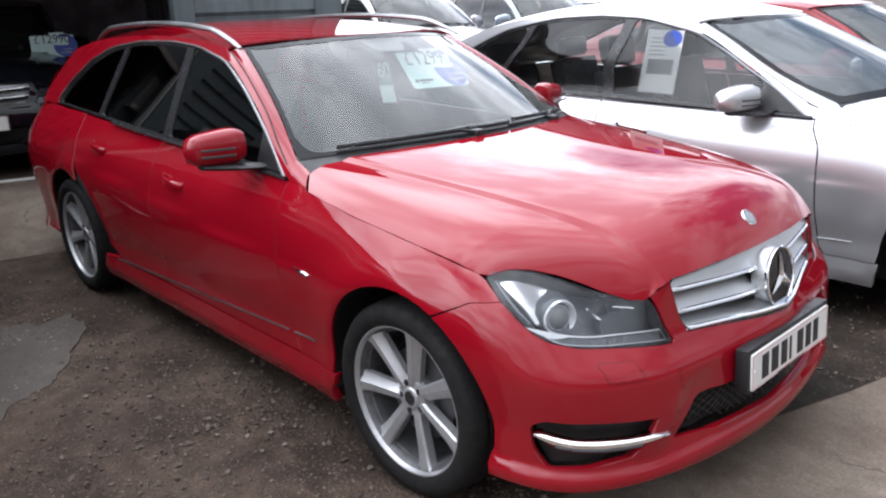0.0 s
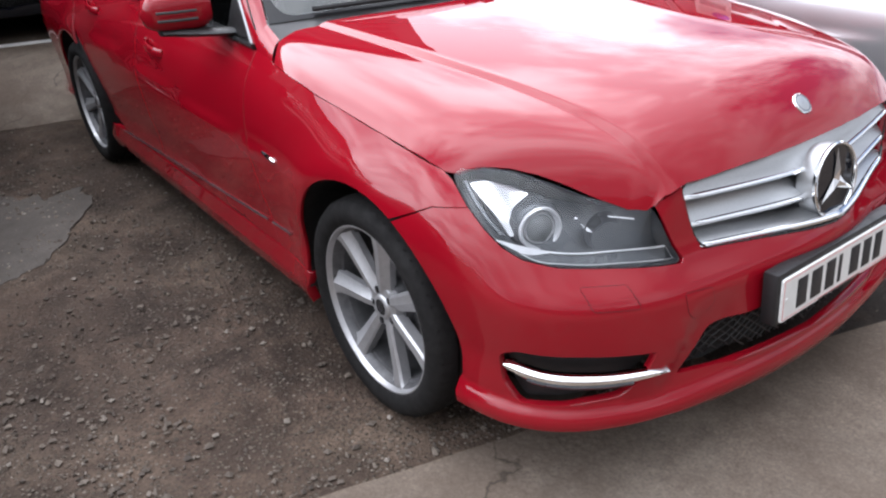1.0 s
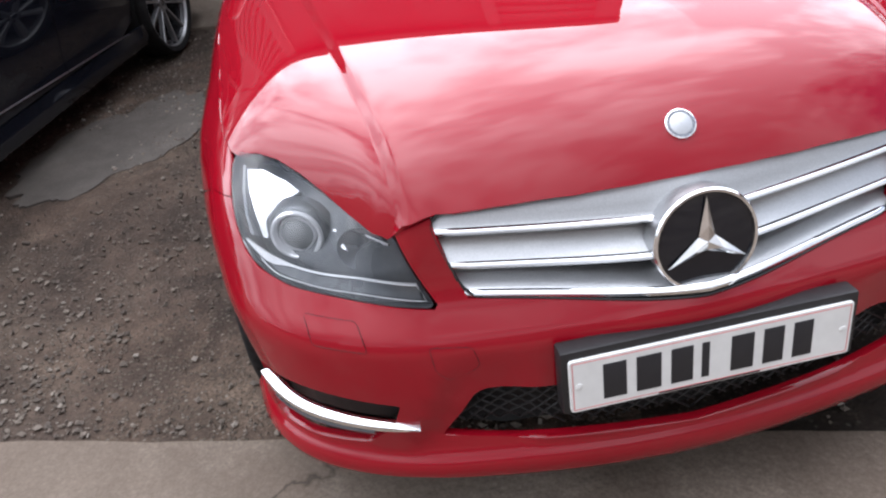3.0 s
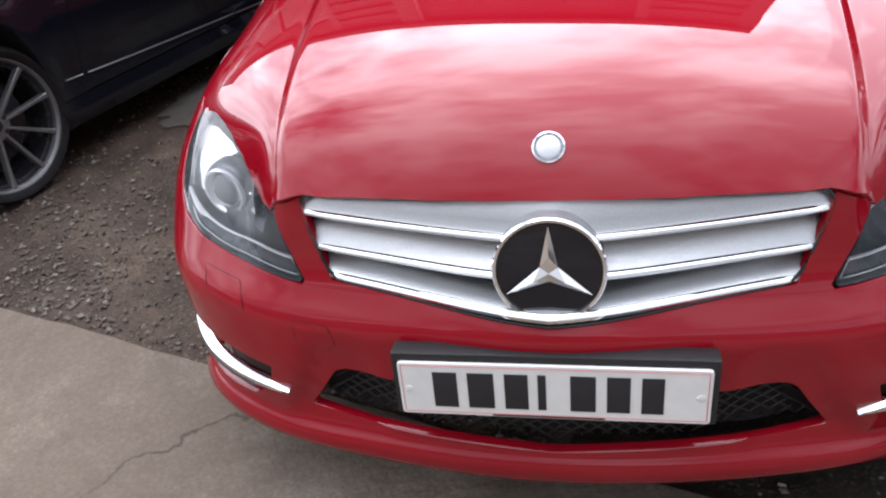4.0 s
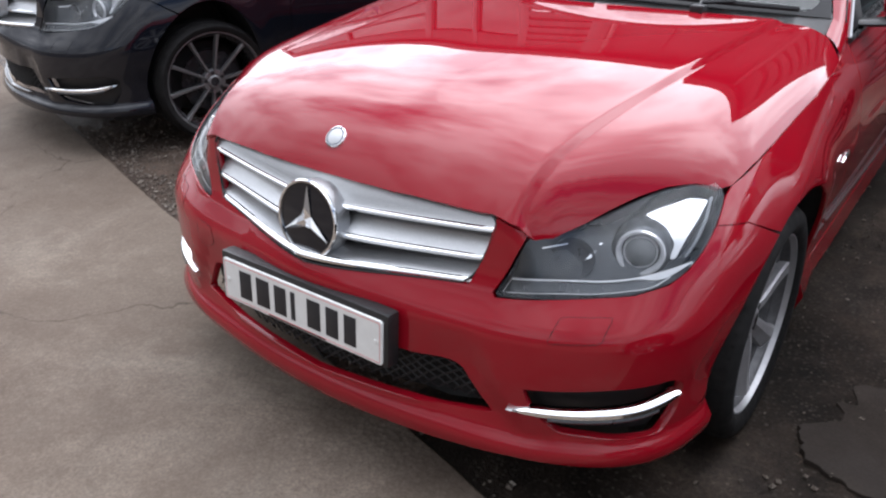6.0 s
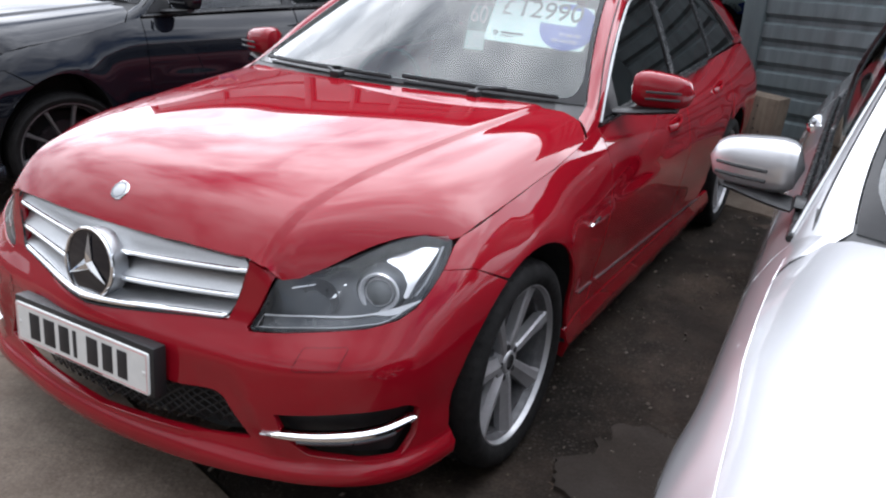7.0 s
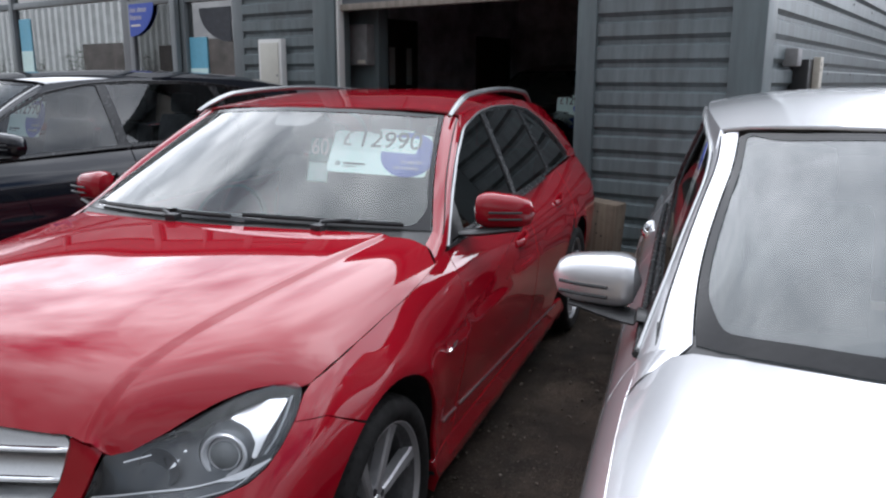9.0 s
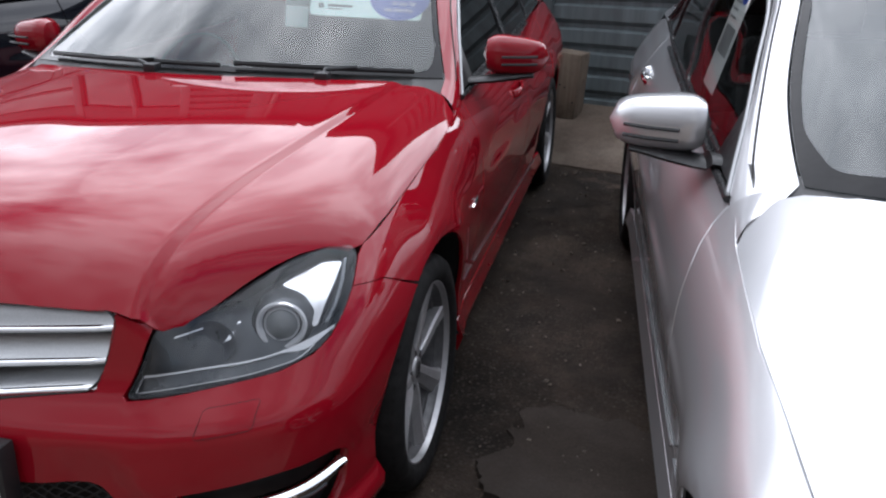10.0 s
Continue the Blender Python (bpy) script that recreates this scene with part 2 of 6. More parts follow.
GRAVEL = ground_mat("damp_gravel_earth", (0.048, 0.0345, 0.0275), (0.085, 0.0625, 0.0505), (0.122, 0.094, 0.075), (0.053, 0.038, 0.030), 1.0, 0.014, 95.0, 0.85)
# the gravel recipe in much darker tones, with fewer pebbles
DARK_GRAVEL = ground_mat("dark_gravel_earth", (0.014, 0.0105, 0.008), (0.030, 0.0225, 0.018), (0.056, 0.044, 0.036), (0.017, 0.0128, 0.0102), 1.0, 0.010, 95.0, 0.28)
CONCRETE = ground_mat("worn_concrete", (0.115, 0.088, 0.068), (0.170, 0.136, 0.108), (0.225, 0.188, 0.153), (0.110, 0.084, 0.065), 0.0, 0.003, 120.0, 0.0, 0.75)
DARKPATCH = ground_mat("damp_smooth_earth", (0.030, 0.0235, 0.019), (0.042, 0.033, 0.027), (0.056, 0.045, 0.037), (0.028, 0.022, 0.018), 1.0, 0.0015, 160.0)
PATCH = ground_mat("smooth_grey_concrete", (0.070, 0.061, 0.053), (0.090, 0.079, 0.069), (0.112, 0.099, 0.087), (0.062, 0.054, 0.047), 1.0, 0.0012, 160.0)


def stone_mat():
    m, t, p = shader("loose_stone")
    geo = t.nodes.new("ShaderNodeNewGeometry")
    wire(t, ramp(t, geo.outputs["Random Per Island"], [(0.0, (0.065, 0.051, 0.041)), (0.5, (0.115, 0.093, 0.074)), (0.9, (0.165, 0.137, 0.110)), (1.0, (0.26, 0.23, 0.195))]), p.inputs["Base Color"])
    p.inputs["Roughness"].default_value = 0.85
    return m


STONE = stone_mat()


def cladding_mat(name, c, streak=0.3):
    """Coated steel sheet with rain streaks and grime."""
    m, t, p = shader(name)
    co = local_co(t)
    mp = t.nodes.new("ShaderNodeMapping")
    mp.inputs["Scale"].default_value = (7, 7, 0.7)
    wire(t, co, mp.inputs["Vector"])
    s = ramp(t, noise_tex(t, 1.6, 6, 0.65, mp.outputs[0]), [(0.35, grey(1 - streak)), (0.65, grey(1 + streak * 0.4))])
    col = blend(t, "MULTIPLY", 1.0, c, s)
    dirt = ramp(t, noise_tex(t, 1.2, 7, 0.65, co), [(0.52, grey(0)), (0.8, grey(0.45))])
    wire(t, blend(t, "MIX", dirt, col, (0.10, 0.095, 0.09)), p.inputs["Base Color"])
    p.inputs["Roughness"].default_value, p.inputs["Metallic"].default_value = 0.42, 0.1
    bump(t, p, noise_tex(t, 9, 4, 0.5, co), 0.25, 0.003)
    return m


CLAD = cladding_mat("grey_cladding", (0.142, 0.172, 0.180))
TRIMGREY = cladding_mat("grey_flashing", (0.122, 0.153, 0.160), 0.2)
FRAMEGREY = cladding_mat("grey_window_frame", (0.16, 0.182, 0.19), 0.15)


def peeling_mat():
    m, t, p = shader("peeling_panel")
    co = local_co(t)
    base = blend(t, "MULTIPLY", 1.0, (0.12, 0.135, 0.15), ramp(t, noise_tex(t, 3, 6, 0.6, co), [(0.3, grey(0.75)), (0.7, grey(1.15))]))
    mp = t.nodes.new("ShaderNodeMapping")
    mp.inputs["Scale"].default_value = (1.2, 1, 2.6)
    wire(t, co, mp.inputs["Vector"])
    peel = ramp(t, noise_tex(t, 1.9, 8, 0.68, mp.outputs[0], 0.6), [(0.60, grey(0)), (0.63, grey(1))])
    bare = ramp(t, noise_tex(t, 14, 6, 0.6, co), [(0.35, (0.16, 0.11, 0.08)), (0.6, (0.42, 0.36, 0.29))])
    wire(t, blend(t, "MIX", peel, base, bare), p.inputs["Base Color"])
    p.inputs["Roughness"].default_value = 0.6
    return m


PEEL = peeling_mat()


def wood_mat(name, a, b):
    m, t, p = shader(name)
    co = local_co(t)
    mp = t.nodes.new("ShaderNodeMapping")
    mp.inputs["Scale"].default_value = (28, 28, 1.6)
    wire(t, co, mp.inputs["Vector"])
    f = noise_tex(t, 1.0, 6, 0.6, mp.outputs[0], 0.5)
    col = ramp(t, f, [(0.3, a), (0.7, b)])
    dirt = ramp(t, noise_tex(t, 5, 6, 0.65, co), [(0.5, grey(0)), (0.75, grey(0.7))])
    wire(t, blend(t, "MIX", dirt, col, tuple(v * 0.3 for v in a)), p.inputs["Base Color"])
    p.inputs["Roughness"].default_value = 0.85
    bump(t, p, f, 0.5, 0.004)
    return m


SLEEPER = wood_mat("weathered_timber", (0.10, 0.075, 0.055), (0.22, 0.175, 0.13))
RAILWOOD = wood_mat("grey_door_rail", (0.16, 0.135, 0.11), (0.30, 0.27, 0.235))
WHITE = solid("white_coating", (0.66, 0.66, 0.64), 0.45, 0, 0.04, 8)
DARKROOM = solid("dark_interior_wall", (0.50, 0.48, 0.50), 0.7, 0, 0.4, 3)
PALE = solid("pale_plastic", (0.5, 0.47, 0.40), 0.55, 0, 0.15, 14)
BOXGREY = solid("grey_box", (0.22, 0.22, 0.22), 0.5, 0, 0.15, 14)
PANE = glass("showroom_glass", (0.22, 0.24, 0.25), 3.6)
DOORPANE = glass("door_glass", (0.5, 0.53, 0.54), 1.7)
BLUE = solid("blue_print", (0.012, 0.06, 0.42), 0.4, 0, 0.06, 20)
SKYBLUE = solid("light_blue_print", (0.16, 0.46, 0.62), 0.4, 0, 0.06, 20)
MINT = solid("pale_card", (0.70, 0.92, 0.89), 0.45, 0, 0.04, 20)
BRICK = solid("red_brickwork", (0.30, 0.095, 0.055), 0.85, 0, 0.35, 40)
ROOFTILE = solid("brown_roof_tile", (0.085, 0.065, 0.06), 0.8, 0, 0.3, 25)
LEAF = solid("leaf_green", (0.045, 0.075, 0.025), 0.6, 0, 0.5, 3)
BARK = solid("bark", (0.09, 0.07, 0.05), 0.9, 0, 0.3, 10)

# ---- mesh building ----
def spline(*kn):
    """A natural cubic spline through pairs (x, y), straight beyond its ends."""
    x, y = np.array([k[0] for k in kn], float), np.array([k[1] for k in kn], float)
    n = len(x)
    h = np.diff(x)
    a = np.eye(n)
    r = np.zeros(n)
    for i in range(1, n - 1):
        a[i, i - 1:i + 2] = h[i - 1], 2 * (h[i - 1] + h[i]), h[i]
        r[i] = 6 * ((y[i + 1] - y[i]) / h[i] - (y[i] - y[i - 1]) / h[i - 1])
    m = np.linalg.solve(a, r)
    xs, ys, ms, hs = x.tolist(), y.tolist(), m.tolist(), h.tolist()
    s0 = (ys[1] - ys[0]) / hs[0] - hs[0] * ms[1] / 6
    s1 = (ys[-1] - ys[-2]) / hs[-1] + hs[-1] * ms[-2] / 6

    def f(v):
        if v <= xs[0]:
            return ys[0] + s0 * (v - xs[0])
        if v >= xs[-1]:
            return ys[-1] + s1 * (v - xs[-1])
        i = 0
        while v > xs[i + 1]:
            i += 1
        d, e, k = xs[i + 1] - v, v - xs[i], hs[i]
        return (ms[i] * d ** 3 + ms[i + 1] * e ** 3) / (6 * k) + (ys[i] / k - ms[i] * k / 6) * d + (ys[i + 1] / k - ms[i + 1] * k / 6) * e
    return f


def line(*kn):
    """Straight pieces through pairs (x, y), level beyond the ends."""
    def f(v):
        if v <= kn[0][0]:
            return kn[0][1]
        for (a, b), (c, d) in zip(kn, kn[1:]):
            if v <= c:
                return b + (d - b) * (v - a) / (c - a)
        return kn[-1][1]
    return f


def smooth(v):
    v = min(1.0, max(0.0, v))
    return v * v * (3 - 2 * v)


def rounded(pts, r=0.02, n=5, closed=True):
    """A 2D outline with its corners rounded; a point may carry its own radius as a third number."""
    out = []
    m = len(pts)
    for i, p in enumerate(pts):
        rad = p[2] if len(p) > 2 else r
        b = Vector(p[:2])
        if not closed and i in (0, m - 1) or rad <= 0:
            out.append(tuple(b))
            continue
        a, c = Vector(pts[i - 1][:2]), Vector(pts[(i + 1) % m][:2])
        u, w = a - b, c - b
        k = min(rad, u.length * 0.45, w.length * 0.45)
        s, e = b + u.normalized() * k, b + w.normalized() * k
        for j in range(n + 1):
            f = j / n
            out.append(tuple(s * (1 - f) ** 2 + b * 2 * f * (1 - f) + e * f * f))
    return out


def resample(loop, step):
    out = []
    for a, b in zip(loop, loop[1:] + loop[:1]):
        a, b = Vector(a), Vector(b)
        k = max(1, int((b - a).length / step))
        for j in range(k):
            out.append(tuple(a.lerp(b, j / k)))
    return out


def inside(p, loop):
    x, y, hit = p[0], p[1], False
    for (ax, ay), (bx, by) in zip(loop, loop[1:] + loop[:1]):
        if (ay > y) != (by > y) and x < (bx - ax) * (y - ay) / (by - ay) + ax:
            hit = not hit
    return hit


def shrunk(loop, d):
    area = sum(a[0] * b[1] - b[0] * a[1] for a, b in zip(loop, loop[1:] + loop[:1]))
    s = 1 if area > 0 else -1
    out = []
    for i, p in enumerate(loop):
        t = Vector(loop[(i + 1) % len(loop)]) - Vector(loop[i - 1])
        if t.length < 1e-9:
            continue
        t.normalize()
        out.append((p[0] - t.y * d * s, p[1] + t.x * d * s))
    return out


def trimmed(loop, holes, step, lines=()):
    """Triangles that fill a 2D outline with holes, on an even grid."""
    from mathutils.geometry import delaunay_2d_cdt
    loops = [resample(loop, step * 0.8)] + [resample(h, step * 0.8) for h in holes]
    pts, edges = [], []
    for l in loops:
        k = len(pts)
        pts += l
        edges += [(k + i, k + (i + 1) % len(l)) for i in range(len(l))]
    for l in lines:
        l = [q for q in l if inside(q, loops[0])]
        k = len(pts)
        pts += l
        edges += [(k + i, k + i + 1) for i in range(len(l) - 1)]
    rim = np.array(pts)
    xs, ys = rim[:, 0], rim[:, 1]
    gx, gy = np.arange(xs.min() + step / 2, xs.max(), step), np.arange(ys.min() + step / 2, ys.max(), step)
    for a in gx:
        for b in gy:
            if ((rim[:, 0] - a) ** 2 + (rim[:, 1] - b) ** 2).min() > (0.5 * step) ** 2 and inside((a, b), loops[0]) and not any(inside((a, b), h) for h in loops[1:]):
                pts.append((a, b))
    v, e, f, *_ = delaunay_2d_cdt([Vector(p) for p in pts], edges, [], 0, 1e-6)
    v = [tuple(p) for p in v]
    keep = []
    for t in f:
        c = (sum(v[i][0] for i in t) / 3, sum(v[i][1] for i in t) / 3)
        if inside(c, loops[0]) and not any(inside(c, h) for h in loops[1:]):
            a, b, d = (v[i] for i in t)
            keep.append(tuple(t) if (b[0] - a[0]) * (d[1] - a[1]) - (b[1] - a[1]) * (d[0] - a[0]) > 0 else tuple(reversed(t)))
    return v, keep


class Geo:
    """Verts, faces, material slots and given normals of one mesh."""

    def __init__(self):
        self.v, self.f, self.m, self.n = [], [], [], {}

    def add(self, verts, faces, slot=0, normals=None):
        k = len(self.v)
        self.v += [Vector(p) for p in verts]
        self.f += [tuple(i + k for i in f) for f in faces]
        self.m += [slot] * len(faces)
        if normals:
            for i, q in enumerate(normals):
                self.n[k + i] = q
        return self

    def rings(self, rings, closed=True, caps=(False, False), slot=0, loop=False):
        """Skin rows of points with quads; closed: each row is a ring; loop: the last row joins the first."""
        n = len(rings[0])
        faces = []
        rows = len(rings)
        for i in range(rows if loop else rows - 1):
            for j in range(n if closed else n - 1):
                a, b = i * n + j, i * n + (j + 1) % n
                c, d = (i + 1) % rows * n + (j + 1) % n, (i + 1) % rows * n + j
                faces.append((a, b, c, d))
        if caps[0]:
            faces.append(tuple(reversed(range(n))))
        if caps[1]:
            faces.append(tuple(range((rows - 1) * n, rows * n)))
        return self.add([p for r in rings for p in r], faces, slot)

    def box(self, lo, hi, bevel=0.0, slot=0, m=None):
        bm = bmesh.new()
        bmesh.ops.create_cube(bm, size=1)
        for v in bm.verts:
            v.co = Vector([(a + b) / 2 + c * (b - a) for a, b, c in zip(lo, hi, v.co)])
        if bevel:
            bmesh.ops.bevel(bm, geom=bm.edges[:], offset=bevel, segments=2, affect="EDGES", profile=0.6)
        if m is not None:
            bmesh.ops.transform(bm, matrix=m, verts=bm.verts)
        bm.verts.index_update()
        self.add([v.co.copy() for v in bm.verts], [[v.index for v in f.verts] for f in bm.faces], slot)
        bm.free()
        return self

    def tube(self, path, r, n=8, slot=0, flat=1.0, caps=True):
        path = [Vector(p) for p in path]
        rings = []
        for i, p in enumerate(path):
            d = (path[min(i + 1, len(path) - 1)] - path[max(i - 1, 0)]).normalized()
            a = d.cross(Vector((0, 0, 1)) if abs(d.z) < 0.9 else Vector((1, 0, 0))).normalized()
            b = a.cross(d)
            rad = r(i / (len(path) - 1)) if callable(r) else r
            rings.append([p + a * math.cos(2 * math.pi * k / n) * rad + b * math.sin(2 * math.pi * k / n) * rad * flat for k in range(n)])
        return self.rings(rings, caps=(caps, caps), slot=slot)

    def lathe(self, prof, n=48, slot=0, axis="x"):
        """Turn pairs (along the axis, radius) round the x axis."""
        rings = []
        for a, r in prof:
            rings.append([Vector((a, r * math.cos(2 * math.pi * k / n), r * math.sin(2 * math.pi * k / n))) for k in range(n)])
        return self.rings(rings, slot=slot)

    def moved(self, fn):
        self.v = [Vector(fn(p)) for p in self.v]
        return self

    def mirrored(self):
        g = Geo()
        g.v = [Vector((-p.x, p.y, p.z)) for p in self.v]
        g.f = [tuple(reversed(f)) for f in self.f]
        g.m = self.m[:]
        g.n = {i: Vector((-q.x, q.y, q.z)) for i, q in self.n.items()}
        return g


def part(name, geo, mat, parent=None, label="", sharp=38, m=None, smooth_faces=True):
    me = bpy.data.meshes.new(name)
    me.from_pydata([tuple(p) for p in geo.v], [], geo.f)
    for x in mat if isinstance(mat, (list, tuple)) else [mat]:
        me.materials.append(x)
    me.polygons.foreach_set("material_index", geo.m)
    me.polygons.foreach_set("use_smooth", [smooth_faces] * len(geo.f))
    me.update()
    if smooth_faces:
        me.set_sharp_from_angle(angle=radians(sharp))
    if geo.n:
        me.normals_split_custom_set_from_vertices([tuple(geo.n.get(i, (0, 0, 0))) for i in range(len(geo.v))])
    ob = new(name, me)
    if m is not None:
        ob.matrix_basis = m
    if parent is not None:
        ob.parent = parent
    return tagged(ob, label)


def panel_geo(P, loop, holes=(), step=0.03, gap=0.0016, rim=0.012, out=1, slot=0, rim_slot=None, lines=()):
    """A sheet over the surface P(u, v), cut to a 2D outline with holes, its edges turned in by rim."""
    loop = shrunk(loop, gap) if gap else list(loop)
    holes = [list(h) for h in holes]
    v2, f2 = trimmed(loop, holes, step, lines)
    e = 0.002
    pts, nor = [], []
    for u, w in v2:
        p = P(u, w)
        q = (P(u + e, w) - P(u - e, w)).cross(P(u, w + e) - P(u, w - e))
        q = q.normalized() * out if q.length > 1e-12 else Vector((0, 0, 1))
        pts.append(p)
        nor.append(q)
    faces = f2 if out > 0 else [tuple(reversed(f)) for f in f2]
    g = Geo().add(pts, faces, slot, nor)
    if rim:
        used = {}
        for f in faces:
            for a, b in zip(f, f[1:] + f[:1]):
                used[(a, b)] = True
        edge = [(a, b) for a, b in used if (b, a) not in used]
        vs, fs, ns = [], [], []
        for a, b in edge:
            k = len(vs)
            na, nb = nor[a], nor[b]
            side = (pts[b] - pts[a]).cross(na + nb)
            side = side.normalized() if side.length > 1e-12 else na
            vs += [pts[a], pts[b], pts[b] - nb * rim, pts[a] - na * rim]
            ns += [(side + na * 0.7).normalized(), (side + nb * 0.7).normalized(), side, side]
            fs.append((k + 1, k, k + 3, k + 2))
        g.add(vs, fs, slot if rim_slot is None else rim_slot, ns)
    return g

# ---- the shape of a car body: x to its left side, y backwards from the nose, z up ----
WB0, WB1, ARCH = 0.80, 3.56, 0.36
PLAN = [(0, 0.02), (0.2, 0.03), (0.41, 0.06), (0.54, 0.087), (0.67, 0.14), (0.775, 0.215), (0.835, 0.30), (0.865, 0.40), (0.88, 0.55), (0.885, 0.85),
        (0.887, 1.6), (0.887, 2.6), (0.885, 3.5), (0.872, 4.05), (0.84, 4.33), (0.75, 4.50), (0.5, 4.57), (0, 4.60)]
_run = [0.0]
for _a, _b in zip(PLAN, PLAN[1:]):
    _run.append(_run[-1] + math.hypot(_b[0] - _a[0], _b[1] - _a[1]))
plan_x = spline((-_run[1], -PLAN[1][0]), *[(s, p[0]) for s, p in zip(_run, PLAN)])
plan_y = spline((-_run[1], PLAN[1][1]), *[(s, p[1]) for s, p in zip(_run, PLAN)])
Q_END = _run[-1]
side_prof = spline((0.15, 0.945), (0.22, 0.972), (0.256, 0.974), (0.275, 0.960), (0.30, 0.957), (0.37, 0.957), (0.45, 0.972), (0.56, 0.990), (0.66, 1.0), (0.76, 0.990), (0.84, 0.962), (0.92, 0.905), (0.98, 0.855), (1.05, 0.79))
nose_rake = spline((0.15, 0.030), (0.205, 0.002), (0.235, -0.011), (0.258, -0.009), (0.272, 0.003), (0.29, 0.006), (0.34, 0.003), (0.4, 0.0), (0.5, 0.010), (0.535, 0.019), (0.552, 0.030), (0.59, 0.056), (0.68, 0.078), (0.77, 0.094), (0.85, 0.13))


def shell(q, z):
    """The lower body: q runs round it from the middle of the nose to the middle of the tail."""
    s = -1.0 if q < 0 else 1.0
    q = abs(q)
    x0, y0 = plan_x(q), plan_y(q)
    lift = 0.075 * smooth((1.45 - y0) / 0.95) * smooth((z - 0.5) / 0.25)
    x = x0 * side_prof(z + lift)
    fade = 1 - smooth((y0 - 0.3) / 0.9)
    y = y0 + fade * (nose_rake(z) + 0.17 * smooth((x0 - 0.48) / 0.14) * max(0.0, (z - 0.55) / 0.24) ** 1.5)
    y -= 0.042 * math.exp(-(x0 / 0.24) ** 2 - ((z - 0.58) / 0.07) ** 2) * fade
    y += 0.013 * fade * min(1.0, max(0.0, (0.575 - 0.5 * (z - 0.3) - x0) / 0.045)) * smooth((0.53 - z) / 0.11) * smooth((z - 0.275) / 0.05) * smooth((x0 - 0.3) / 0.08)
    y -= smooth((y0 - 4.1) / 0.4) * max(0.0, z - 0.7) * 0.35
    k = smooth((y0 - 0.4) / 0.3) * (1 - smooth((y0 - 4.0) / 0.4))
    for c, high, wide in ((WB0, 0.016, 0.085), (WB1, 0.009, 0.06)):
        r = math.hypot(y - c, z - 0.335) - 0.375
        x += high * k * math.exp(-(r / (wide if r > 0 else 0.05)) ** 2)
    x -= 0.008 * k * smooth((z - 0.60 - 0.062 * (y - 1.0)) / 0.035) * smooth((y - 0.9) / 0.8)
    return Vector((s * x, y, z))


def find(fn, lo, hi):
    a = fn(lo)
    for _ in range(40):
        mid = (lo + hi) / 2
        if (fn(mid) > 0) == (a > 0):
            lo = mid
        else:
            hi = mid
    return (lo + hi) / 2


Q_SIDE = find(lambda q: plan_y(q) - 0.85, 0.3, 3)
Q_TAIL = find(lambda q: plan_y(q) - 4.05, 2, 6)


def by_y(y, z):
    """A point of the corner or the side by its place along the car."""
    return (find(lambda q: shell(q, z).y - y, 0.3, Q_TAIL + 0.3), z)


def offset(P, d, out=1):
    """The surface P moved inwards by d."""
    def f(u, w, e=0.004):
        n = (P(u + e, w) - P(u - e, w)).cross(P(u, w + e) - P(u, w - e)).normalized() * out
        return P(u, w) - n * d
    return f


def belt(y):
    return 0.915 + 0.0346 * (y - 1.45)


bonnet_edge = spline((0.50, 0.772), (0.58, 0.788), (0.64, 0.800), (0.72, 0.814), (0.82, 0.827), (0.95, 0.843), (1.07, 0.859), (1.19, 0.878), (1.31, 0.895), (1.45, 0.918))


bonnet_front = spline((-0.3, 0.132), (0, 0.110), (0.3, 0.132), (0.442, 0.148), (0.503, 0.176), (0.575, 0.272), (0.65, 0.382), (0.73, 0.482), (0.79, 0.532), (0.9, 0.60))


def bonnet_side(y):
    return shell(*by_y(y, bonnet_edge(y))).x


bonnet_half = spline(*[(y, bonnet_side(y)) for y in (0.52, 0.58, 0.65, 0.74, 0.85, 1.0, 1.15, 1.3, 1.45)])
nose_line = spline((0.06, 0.70), (0.09, 0.742), (0.11, 0.776), (0.13, 0.805), (0.16, 0.839), (0.2, 0.872), (0.26, 0.903), (0.34, 0.926), (0.45, 0.944), (0.6, 0.960), (0.9, 0.984), (1.2, 1.003), (1.5, 1.016))
crease_z = spline((0.06, 0.64), (0.10, 0.690), (0.15, 0.750), (0.19, 0.796), (0.24, 0.838), (0.32, 0.872), (0.45, 0.900), (0.7, 0.931), (1.0, 0.958), (1.35, 0.984), (1.5, 0.993))
rim_x = spline((0.10, 0.44), (0.148, 0.475), (0.176, 0.503), (0.266, 0.575), (0.364, 0.65), (0.466, 0.728), *[(y, bonnet_half(y)) for y in (0.56, 0.7, 0.9, 1.1, 1.3, 1.45)])
rim_z = spline((0.10, 0.70), (0.148, 0.716), (0.176, 0.716), (0.266, 0.722), (0.364, 0.752), (0.466, 0.778), *[(y, bonnet_edge(y)) for y in (0.56, 0.7, 0.9, 1.1, 1.3, 1.45)])


def crease_x(y):
    return 0.468 + 0.157 * (y - 0.15) / 1.2


